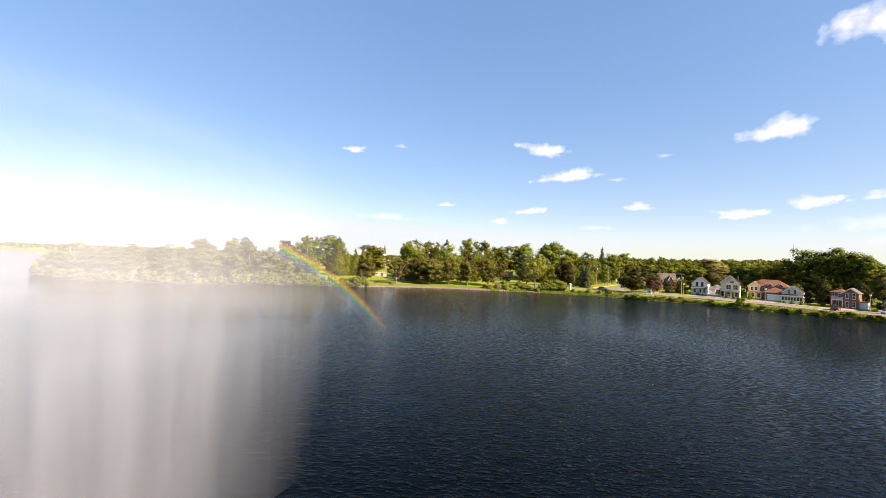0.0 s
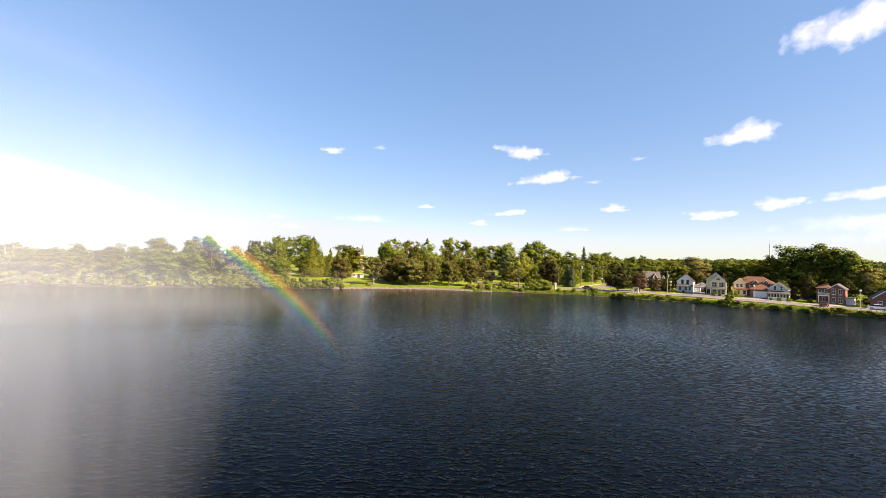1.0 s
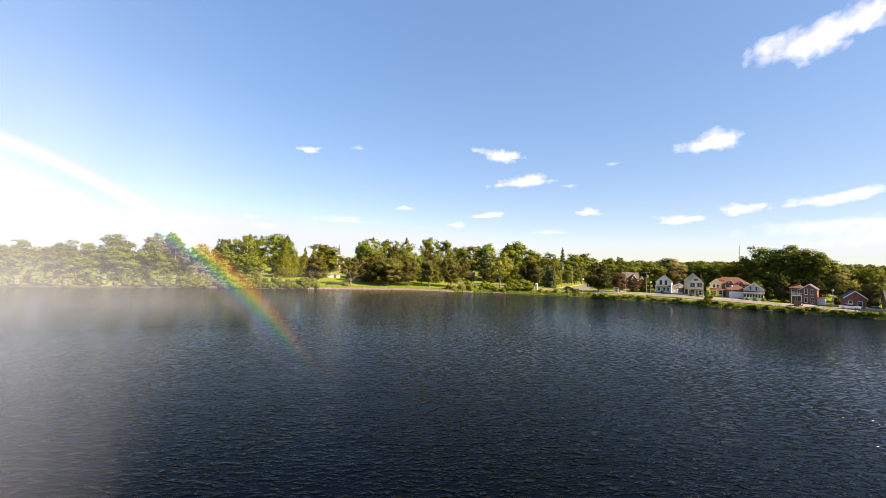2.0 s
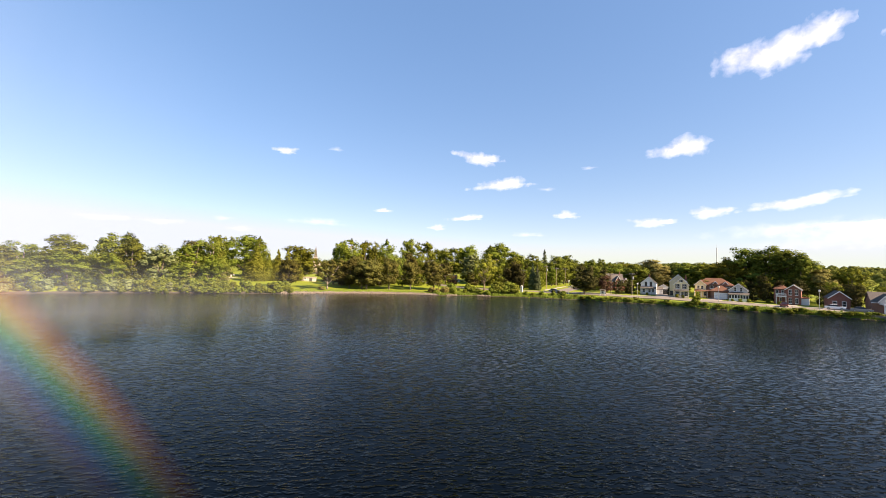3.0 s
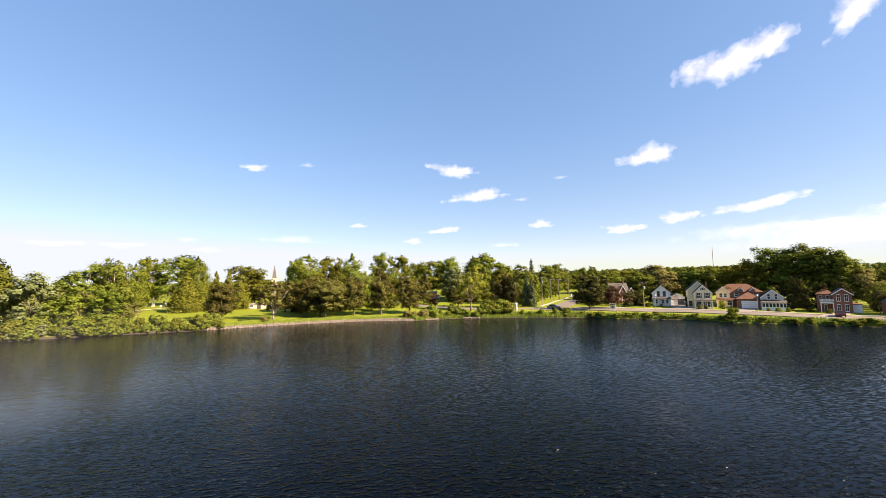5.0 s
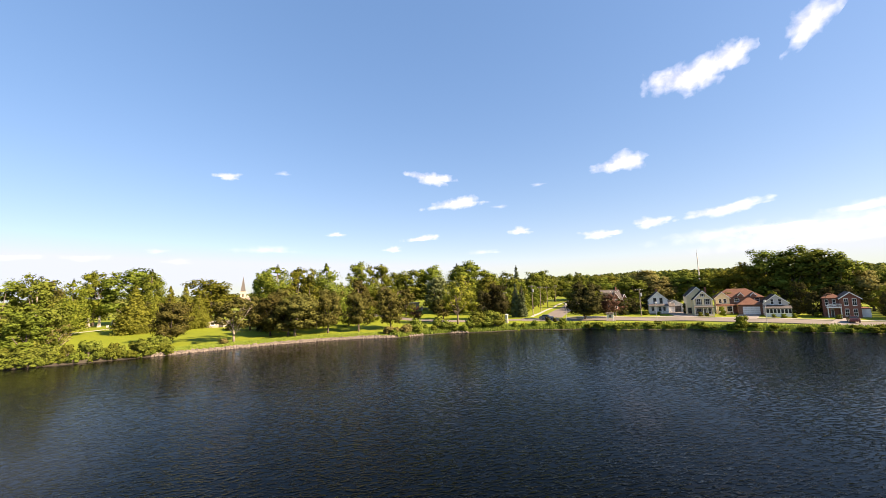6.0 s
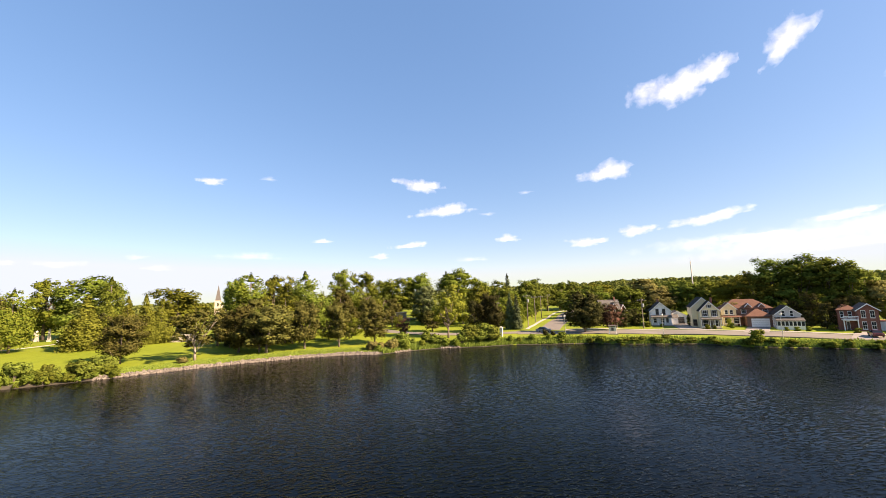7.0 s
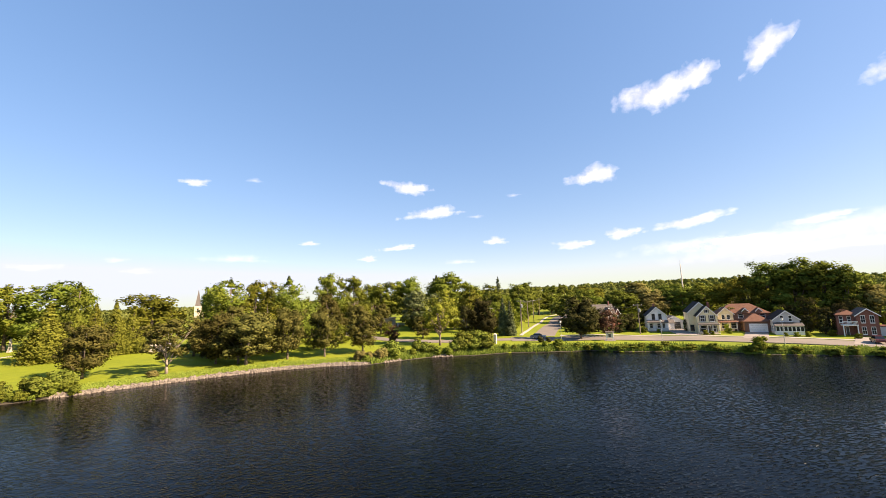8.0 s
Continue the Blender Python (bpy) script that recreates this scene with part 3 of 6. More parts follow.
def make_bush(name, seed, leaf, leaves=2600, size=0.10):
    """A shrub one metre high and wide: short stems and leaf tufts down to the ground."""
    rng = np.random.default_rng(seed)
    root = thing(name, "", "shrub")
    cs, rs = crown_clumps(rng, "bush", 13)
    rs = rs * 0.85
    cs[:, 2] = cs[:, 2] ** 1.25
    pieces = [tube([(0, 0, -0.1), tuple(c * np.array([0.5, 0.5, 0.5])), tuple(c)], [0.03, 0.02, 0.008], 4) for c in cs]
    v, f = joined(pieces)
    mesh_ob("stem", v, f, BARK, root)
    k = leaves // len(cs)
    pts, outs = [], []
    for c, r in zip(cs, rs):
        p = ball(rng, k, 0.55) * (1 + 0.28 * rng.normal(size=(k, 1)))
        q = c + p * r
        q[:, 2] = np.abs(q[:, 2])
        pts.append(q)
        outs.append(p + 0.4 * (q - np.array([0, 0, 0.3])))
    lv, lf, ln = leaf_cards(rng, np.concatenate(pts), size, 0.0, np.concatenate(outs))
    mesh_ob("foliage", lv.tolist(), lf.tolist(), leaf, root, normals=ln)
    return root


turn_rng = random.Random(7)


def plant(proto, rows, label, category="tree", group=""):
    """Set copies of one made tree: rows of x, y, top height above the water, width."""
    ph, pw = proto["made_h"], proto["made_w"]
    for x, y, top, width in rows:
        z = height(x, y)
        sz = max(0.2, (top - z) / ph)
        sx = width * (1.0 if category != "tree" else 1.28 if group == "park maples" else 1.02 if group == "cedars" else 1.08 if group == "spruces" else 1.22 if group == "yard trees" else 1.42) / pw
        m = Matrix.LocRotScale((x, y, z - 0.05), Euler((0, 0, turn_rng.uniform(0, 6.28))), (sx, sx, sz))
        tagged(copy_thing(proto, m), label, category, group)


def prototype(ob, h, w):
    ob["made_h"], ob["made_w"] = h, w
    return ob


def drop_thing(ob):
    for o in (*ob.children_recursive, ob):
        bpy.data.objects.remove(o)


def grow(maker, rows, label, category="tree", group="", h=12.0, w=10.0):
    """Make one tree per seed, plant its rows and take the pattern away."""
    for proto, some in zip(maker, rows):
        prototype(proto, h, w)
        plant(proto, some, label, category, group)
        drop_thing(proto)


def maple(seed, leaf=LEAF_OLIVE, kind="round", trunk=0.15, bark=BARK, leaves=11000, clumps=48, size=0.31, bare=0):
    return make_tree("maple_tree", seed, kind, leaf, bark, 12.0, 10.0, trunk, leaves, size, clumps, 0.0, bare)


def tall(seed, leaf=LEAF_GREEN, kind="tall", trunk=0.12, bark=BARK, leaves=9500, clumps=46, size=0.46, bare=0, name="broadleaf_tree"):
    return make_tree(name, seed, kind, leaf, bark, 20.0, 13.0, trunk, leaves, size, clumps, 0.0, bare)


# park maples behind the stone bank
grow([maple(11), maple(12), maple(13)],
     [[(-43.6, 164.9, 12.4, 9.6), (-7.1, 172.6, 14.4, 8.8), (-17.5, 171.5, 12.0, 9.0)],
      [(-15.5, 169.5, 12.6, 12.6), (1.4, 173.2, 12.2, 8.2)],
      [(-22.5, 173.0, 12.4, 10.0), (10.7, 175.0, 13.1, 9.0)]],
     "olive-green maple with dense dark crown on the mown lawn", group="park maples")
grow([maple(14, LEAF_OLIVE, "open", 0.20, BARK_PALE, 5200, 34)], [[(-29.2, 164.7, 13.0, 10.5)]],
     "open-crowned maple with pale forked limbs on the lawn", group="park maples")
grow([maple(15, LEAF_YELLOW, "open", 0.22, BARK, 5600, 40)], [[(32.1, 178.0, 16.5, 10.0)]],
     "tall yellow-green tree with slender trunk beside the road")
grow([maple(16, LEAF_DARK, "round", 0.10, BARK, 15000, 50)], [[(47.4, 183.7, 13.4, 8.4), (71.3, 169.1, 13.0, 9.2)]],
     "dense dark-green maple beside the lakeside road")
grow([maple(17, LEAF_PURPLE, "round", 0.12, BARK, 6000, 34)], [[(80.5, 169.5, 9.6, 6.4), (20.2, 188.5, 7.2, 4.0), (21.0, 238.0, 12.5, 5.5)]],
     "purple-leaved ornamental tree on the grass")
grow([make_conifer("cedar_tree", 21, LEAF_CEDAR, 14.0, 6.5, 12000, 0.30, "cedar", 0.02),
      make_conifer("cedar_tree", 22, LEAF_CEDAR, 14.0, 6.5, 12000, 0.30, "cedar", 0.02)],
     [[(-64.8, 190.3, 17.1, 11.0), (-53.5, 196.0, 17.1, 7.4), (-50.6, 199.3, 14.6, 5.6)], [(-50.2, 198.0, 15.6, 7.4), (-57.0, 194.1, 16.7, 7.0), (-60.5, 193.0, 14.6, 6.0)]],
     "yellow-green cedar with tapering dense crown", h=14.0, w=6.5, group="cedars")
grow([make_conifer("spruce_tree", 23, LEAF_SPRUCE, 14.0, 4.0, 7000, 0.28, "spruce", 0.04)],
     [[(56.4, 189.0, 14.4, 3.8), (57.9, 187.0, 13.4, 3.8), (99.7, 293.4, 26.8, 8.5), (-36.0, 228.0, 19.0, 5.5), (118.0, 232.0, 14.0, 6.0)]],
     "dark blue-green spruce with narrow pointed crown", h=14.0, w=4.0, group="spruces")
grow([make_conifer("pine_tree", 24, LEAF_LIGHT, 20.0, 9.0, 11000, 0.42, "pine", 0.16), make_conifer("pine_tree", 25, LEAF_GREEN, 20.0, 9.0, 11000, 0.42, "pine", 0.14)],
     [[(-10.0, 197.7, 23.3, 9.0), (-74.8, 219.6, 24.0, 7.0), (50.0, 252.0, 26.0, 9.0)], [(-25.9, 197.0, 22.8, 10.0), (-80.8, 190.1, 19.4, 6.0), (-14.0, 186.0, 17.0, 7.0)]],
     "tall feathery pine in the lakeside park", h=20.0, w=9.0, group="park pines")
# tall park trees behind
grow([tall(31), tall(32), tall(33, LEAF_LIGHT), tall(34, LEAF_LIGHT, "round", 0.16), tall(35, LEAF_SILVER, "round", 0.12)],
     [[(24.0, 256.3, 23.2, 15.0), (56.7, 275.6, 23.4, 13.0), (-53.3, 216.6, 19.4, 14.6), (-56.5, 229.8, 18.1, 8.0)],
      [(-20.2, 202.2, 21.7, 11.5), (10.8, 240.2, 24.6, 13.0), (64.9, 246.9, 21.6, 14.0), (-97.0, 226.0, 23.5, 13.0)],
      [(-31.8, 202.2, 21.2, 8.0), (36.5, 259.5, 24.5, 17.0), (54.3, 245.1, 25.3, 18.0), (-84.0, 225.0, 24.0, 17.0)],
      [(1.5, 237.4, 25.1, 13.0), (19.3, 271.8, 22.2, 13.0)],
      [(33.9, 219.3, 18.3, 11.5), (44.0, 228.0, 17.0, 10.0)]],
     "tall green broad-leaved tree in the lakeside park", h=20.0, w=13.0, group="tall park trees")
grow([tall(36, LEAF_DEEP), tall(37, LEAF_CEDAR, "round", 0.1), tall(38, LEAF_OLIVE)],
     [[(-4.0, 205.0, 15.5, 9.0), (17.0, 231.0, 16.0, 8.0), (-5.0, 223.0, 16.8, 8.0), (-14.7, 193.0, 14.2, 7.5), (36.1, 249.4, 17.3, 13.2), (65.5, 221.9, 16.6, 10.0), (-53.5, 224.0, 16.0, 8.0)],
      [(14.0, 223.5, 13.2, 6.0), (-6.7, 212.0, 11.0, 8.0), (41.6, 219.5, 12.9, 9.0), (54.4, 215.5, 16.7, 11.0), (70.0, 232.0, 15.0, 9.0)],
      [(19.0, 211.0, 13.0, 7.0), (1.0, 215.0, 17.0, 8.0), (-17.0, 206.0, 18.0, 9.0), (4.4, 206.4, 10.5, 7.0), (39.4, 235.5, 14.3, 13.5), (-31.3, 186.1, 10.5, 7.0), (-23.8, 190.0, 14.0, 8.5), (30.7, 194.4, 8.7, 6.0), (-103.0, 213.6, 19.5, 10.0)]],
     "leafy green tree filling the park behind the road", h=20.0, w=13.0, group="park trees")
grow([tall(39, LEAF_DEEP), tall(40, LEAF_LIGHT, "round", 0.08)],
     [[(68.0, 217.0, 15.0, 9.0), (86.0, 238.0, 18.0, 12.0), (98.0, 216.0, 14.0, 11.0), (112.0, 226.0, 15.5, 12.0), (76.0, 250.0, 20.0, 13.0), (120.0, 215.0, 14.5, 12.0), (95.0, 247.0, 17.0, 8.5), (116.0, 274.5, 18.5, 12.0), (138.0, 281.0, 20.0, 12.0)],
      [(61.0, 205.0, 12.5, 9.0), (75.0, 231.0, 15.5, 10.0), (98.5, 202.0, 11.5, 9.0), (105.0, 208.0, 13.0, 10.0), (94.0, 256.0, 20.5, 13.0), (63.0, 203.0, 9.0, 5.0), (77.0, 219.5, 13.5, 6.0), (86.0, 233.5, 15.0, 7.0), (107.0, 272.0, 19.0, 11.0), (126.0, 277.0, 19.5, 12.0)]],
     "leafy green tree beside the climbing street", h=20.0, w=13.0, group="street trees")
grow([maple(18, LEAF_DARK, "round", 0.06, BARK, 7000, 36), maple(19, LEAF_GREEN, "round", 0.06, BARK, 7000, 36)],
     [[(104.0, 180.0, 8.5, 7.0), (90.0, 176.5, 7.5, 6.0), (113.5, 168.5, 8.5, 6.5), (127.5, 153.0, 9.0, 6.0), (124.6, 143.0, 8.5, 4.2), (122.0, 145.5, 6.5, 3.4), (127.5, 141.5, 9.5, 5.0), (132.5, 131.5, 8.0, 4.4), (129.5, 149.0, 11.0, 6.0), (138.0, 143.5, 10.0, 7.0), (133.5, 129.0, 8.0, 4.0), (105.6, 166.0, 5.5, 2.6), (94.0, 176.0, 7.5, 5.0), (140.5, 130.0, 9.0, 6.0),
       (-27.0, 181.5, 10.4, 6.1), (-16.0, 184.7, 10.3, 6.6), (-11.6, 183.4, 9.7, 5.6), (62.3, 211.8, 12.5, 8.1),
       (18.5, 242.0, 12.5, 8.0), (33.0, 219.5, 10.5, 7.0), (48.5, 203.5, 11.5, 7.0), (13.0, 229.0, 10.0, 6.0), (40.0, 224.0, 13.0, 8.0), (-60.0, 204.0, 11.0, 9.0), (-73.0, 210.0, 12.0, 9.0), (134.5, 124.0, 9.0, 6.0), (86.0, 181.0, 9.5, 7.0), (61.0, 200.0, 10.0, 6.5), (71.5, 222.0, 11.5, 7.5), (94.0, 198.0, 12.0, 8.5)],
      [(97.0, 179.5, 8.0, 6.5), (119.0, 161.5, 9.5, 7.5), (131.0, 150.0, 11.0, 7.0), (124.0, 152.5, 9.0, 4.6), (142.0, 136.5, 10.0, 7.0), (138.0, 119.0, 9.0, 6.5), (143.0, 112.0, 9.0, 6.5),
       (-24.4, 185.0, 10.3, 6.5), (5.7, 193.3, 7.6, 5.8), (20.5, 205.0, 7.0, 5.0), (61.7, 195.7, 10.5, 7.4), (65.0, 206.5, 9.5, 6.9), (-66.5, 206.0, 12.0, 9.0), (33.5, 229.0, 11.5, 7.0), (40.5, 211.5, 11.0, 7.0), (55.5, 198.0, 11.5, 6.5), (7.5, 251.0, 12.0, 9.0), (3.5, 200.0, 9.0, 6.5), (47.0, 214.0, 13.0, 8.0),
       (-2.0, 186.0, 10.0, 6.5), (-20.0, 181.0, 12.0, 8.0), (58.0, 197.0, 9.5, 6.5), (66.5, 213.0, 11.0, 7.0), (89.0, 189.5, 10.5, 8.0)]],
     "bushy small tree crowding the yards and verges", group="yard trees")
# trees behind the houses
grow([tall(41, LEAF_DEEP), tall(42, LEAF_DEEP, "round"), tall(43, LEAF_DRY, "round"), tall(44, LEAF_CEDAR, "round")],
     [[(106.0, 267.0, 20.9, 13.0), (123.0, 240.0, 15.4, 12.0), (135.4, 202.2, 16.1, 13.0), (136.3, 163.7, 21.3, 13.0), (143.0, 153.0, 20.6, 14.0)],
      [(137.0, 262.8, 16.5, 13.0), (115.3, 203.5, 14.6, 13.5), (141.5, 159.4, 22.0, 16.0), (143.4, 148.0, 19.0, 11.0), (133.5, 192.6, 15.9, 12.0)],
      [(127.0, 206.4, 17.5, 16.5), (146.7, 142.8, 13.6, 9.0), (124.0, 196.0, 13.0, 10.0)],
      [(138.9, 186.4, 16.5, 13.0), (135.1, 175.0, 17.1, 12.0), (132.9, 166.1, 18.2, 10.0), (152.6, 140.1, 15.0, 9.0), (156.5, 282.7, 18.7, 20.0)]],
     "leafy green backyard tree behind the houses", h=20.0, w=13.0, group="backyard trees")
# wooded shore
grow([tall(51, LEAF_DEEP, "tall", 0.06, BARK_PALE, 9000, 44), tall(52, LEAF_LIGHT, "round", 0.05), tall(53, LEAF_SILVER, "round", 0.03, BARK, 9000, 44),
      tall(54, LEAF_DEEP, "tall", 0.05, BARK_PALE, 9000, 44, 0.46, 1), tall(55, LEAF_LIGHT, "round", 0.04, BARK, 8000, 40, 0.46, 1)],
     [[(-66.2, 156.8, 18.5, 9.0), (-118.4, 148.9, 14.6, 10.5), (-67.5, 161.0, 15.0, 8.0), (-157.0, 142.0, 13.9, 11.0)],
      [(-72.0, 155.5, 16.7, 11.0), (-108.0, 151.2, 16.6, 14.0), (-94.0, 159.4, 18.5, 8.0), (-132.2, 139.6, 13.5, 11.3)],
      [(-79.0, 151.0, 14.6, 10.5), (-145.7, 140.0, 12.0, 12.0)],
      [(-87.6, 150.3, 16.2, 9.6), (-95.9, 152.9, 17.9, 12.0), (-120.2, 142.0, 13.1, 11.0), (-133.6, 134.2, 11.2, 10.0), (-141.7, 136.1, 11.0, 10.9)],
      [(-64.0, 152.0, 11.0, 8.0), (-90.0, 146.0, 12.0, 7.5), (-108.6, 139.5, 10.4, 9.5), (-101.0, 144.0, 12.0, 9.0), (-169.7, 146.1, 9.2, 10.5)]],
     "shoreline tree leaning over the water with pale limbs", h=20.0, w=13.0, group="wooded shore trees")


grow([make_tree("bare_tree", 57, "open", LEAF_DRY, BARK_PALE, 12.0, 10.0, 0.2, 260, 0.3, 34, 0.0, 9)],
     [[(-63.5, 158.5, 8.6, 6.5), (-70.5, 152.5, 7.6, 5.0)]], "leafless pale snag with forked dead branches", group="dead trees")


# shrubs along the water
def shrubs(seed, leaf, rows, label, group="waterside shrubs", leaves=2000, size=0.09):
    grow([make_bush("shrub", seed, leaf, leaves, size)], [rows], label, "shrub", group, 1.0, 1.0)


def row_along(seed, x0, x1, count, lo, hi, inset=(0.5, 2.5), wide=(1.1, 1.7)):
    r = random.Random(seed)
    rows = []
    for i in range(count):
        x = x0 + (x1 - x0) * (i + r.uniform(0.1, 0.9)) / count
        y = float(shore(x)) + r.uniform(*inset)
        hgt = r.uniform(lo, hi)
        rows.append((x, y, height(x, y) + hgt, hgt * r.uniform(*wide)))
    return rows


shrubs(61, LEAF_DEEP, row_along(1, -80, -62, 20, 2.0, 4.6, (0.8, 5.0)) + row_along(14, -62, -41, 20, 1.4, 4.0, (0.6, 4.0), (0.9, 1.5)), "green waterside shrub below the lawn")
shrubs(69, LEAF_LIGHT, row_along(2, -80, -39, 44, 1.0, 2.6, (-0.3, 1.8)), "green waterside shrub hanging over the lake")
shrubs(62, LEAF_LIGHT, row_along(3, 10, 60, 15, 0.8, 2.6, (0.6, 2.4)), "bright green waterside shrub")
shrubs(63, LEAF_DEEP, row_along(4, 35, 43, 9, 3.0, 5.4, (2.0, 6.0)) + row_along(5, 15, 34, 6, 1.6, 4.2, (1.0, 4.5)), "bushy green shrub on the bank")
shrubs(64, LEAF_DRY, row_along(6, 8, 16, 5, 1.6, 3.2, (1.0, 3.5)) + [(20.4, 190.0, 5.0, 3.0), (-31.0, 163.0, 2.6, 3.0)], "brownish dry shrub on the bank")
shrubs(65, LEAF_DEEP, row_along(7, 58, 135, 62, 0.7, 1.6, (0.2, 2.2), (1.6, 2.8)), "low bright weeds along the water's edge")
shrubs(66, LEAF_GREEN, row_along(8, 62, 130, 14, 0.9, 1.9, (0.2, 1.4), (1.3, 2.2)) + [(93.6, 137.0, 4.0, 4.2)], "low green shrub on the grass verge")
shrubs(67, LEAF_DEEP, row_along(9, -185, -60, 46, 2.0, 5.0, (0.5, 5.0)), "leafy shrub crowding the wooded shore")
shrubs(68, LEAF_SILVER, row_along(10, -180, -62, 26, 1.5, 4.0, (0.3, 3.0)), "pale grey-green shrub at the wooded shore")


shrubs(71, LEAF_DARK, [(58.8, 169.6, 3.3, 2.4), (60.6, 168.6, 2.8, 1.8)], "dark rounded shrub on the verge beside the junction")
shrubs(70, LEAF_GREEN, [(102.0, 156.8, 3.2, 2.2), (104.4, 157.0, 2.9, 1.6), (109.4, 156.0, 3.4, 2.0), (97.6, 168.6, 3.0, 2.0), (111.2, 158.0, 4.4, 2.4), (115.0, 143.2, 2.9, 2.2),
                        (117.0, 142.0, 3.0, 2.0), (122.6, 140.4, 3.2, 2.4), (113.4, 144.6, 2.8, 1.8), (120.6, 134.4, 2.9, 2.0), (94.6, 171.0, 3.4, 2.6)],
       "clipped green garden shrub against a house front", "garden shrubs")


def far_woods():
    """The unbroken woods on the rising land."""
    rng = np.random.default_rng(5)
    pts, n = [], 0
    xs = rng.uniform(-1500, 1700, 26000)
    ys = rng.uniform(120, 1900, 26000)
    d = inland(xs, ys)
    dist = np.hypot(xs, ys - 70)
    near_keep = ((ys > 290) & (np.abs(xs) < 170)) | (xs < -95) | (xs > 158) | ((xs > 120) & (ys > 205))
    keep = (d > 22) & near_keep & (rng.uniform(size=len(xs)) < np.clip(330 / np.maximum(dist, 1), 0.12, 0.9))
    side = np.interp(ys, [180, 240, 268, 278], [66, 107, 138, 170])
    keep &= (np.abs(xs - side) > 12) | (ys > 284)
    xs, ys = xs[keep], ys[keep]
    zs = land(xs, ys)
    dist = np.hypot(xs, ys - 70)
    allp, sizes, outs = [], [], []
    for x, y, z, dd in zip(xs, ys, zs, dist):
        h = rng.uniform(7, 12)
        w = h * rng.uniform(0.7, 1.05)
        m = int(np.clip(40000 / dd, 48, 240))
        p = ball(rng, m, 0.82)
        p[:, 2] = np.abs(p[:, 2]) * 0.9 - 0.25 * rng.uniform(size=m)
        lump = 1 + 0.16 * np.sin(p[:, :1] * 7 + x) * np.sin(p[:, 1:2] * 6 + y)
        allp.append(np.array([x, y, z + h * 0.42]) + p * lump * np.array([w / 2, w / 2, h * 0.58]))
        outs.append(p)
        sizes.append(np.full(m, np.clip(dd / 240, 0.8, 3.4)))
    allp = np.concatenate(allp)
    sizes = np.concatenate(sizes)[:, None]
    lv, lf, ln = leaf_cards(rng, allp, 1.0, 0.0, np.concatenate(outs))
    lv = (lv.reshape(-1, 4, 3) - allp[:, None]) * sizes[:, None] + allp[:, None]
    ob = mesh_ob("far_woods", lv.reshape(-1, 3).tolist(), lf.tolist(), LEAF_WOODS, normals=ln)
    tagged(ob, "unbroken green woods on the rising land", "woods", kind="stuff")


LEAF_WOODS = leaf_material("leaf_woods", (0.044, 0.058, 0.014), (0.108, 0.124, 0.029), (0.190, 0.185, 0.050), 0.3)
far_woods()


# ------------------------------------------------------------------ houses
def prism(x0, x1, y0, y1, z0, eave, ridge, along="y"):
    """A gabled block; the ridge runs along y (gable to the front) or along x."""
    if along == "y":
        xm = (x0 + x1) / 2
        ring = [(x0, z0), (x1, z0), (x1, eave), (xm, ridge), (x0, eave)]
        v = [(x, y0, z) for x, z in ring] + [(x, y1, z) for x, z in ring]
    else:
        ym = (y0 + y1) / 2
        ring = [(y1, z0), (y0, z0), (y0, eave), (ym, ridge), (y1, eave)]
        v = [(x0, y, z) for y, z in ring] + [(x1, y, z) for y, z in ring]
    f = [(0, 1, 2, 3, 4), (9, 8, 7, 6, 5)]
    f += [(i, i + 5, (i + 1) % 5 + 5, (i + 1) % 5) for i in range(5)]
    return v, f


def slab(a, b, c, d, thick):
    """A board with the upper face a b c d."""
    n = (Vector(b) - Vector(a)).cross(Vector(d) - Vector(a)).normalized() * thick
    top = [Vector(p) for p in (a, b, c, d)]
    v = [tuple(p) for p in top] + [tuple(p - n) for p in top]
    f = [(0, 1, 2, 3), (7, 6, 5, 4)] + [(i, i + 4, (i + 1) % 4 + 4, (i + 1) % 4) for i in range(4)]
    return v, f


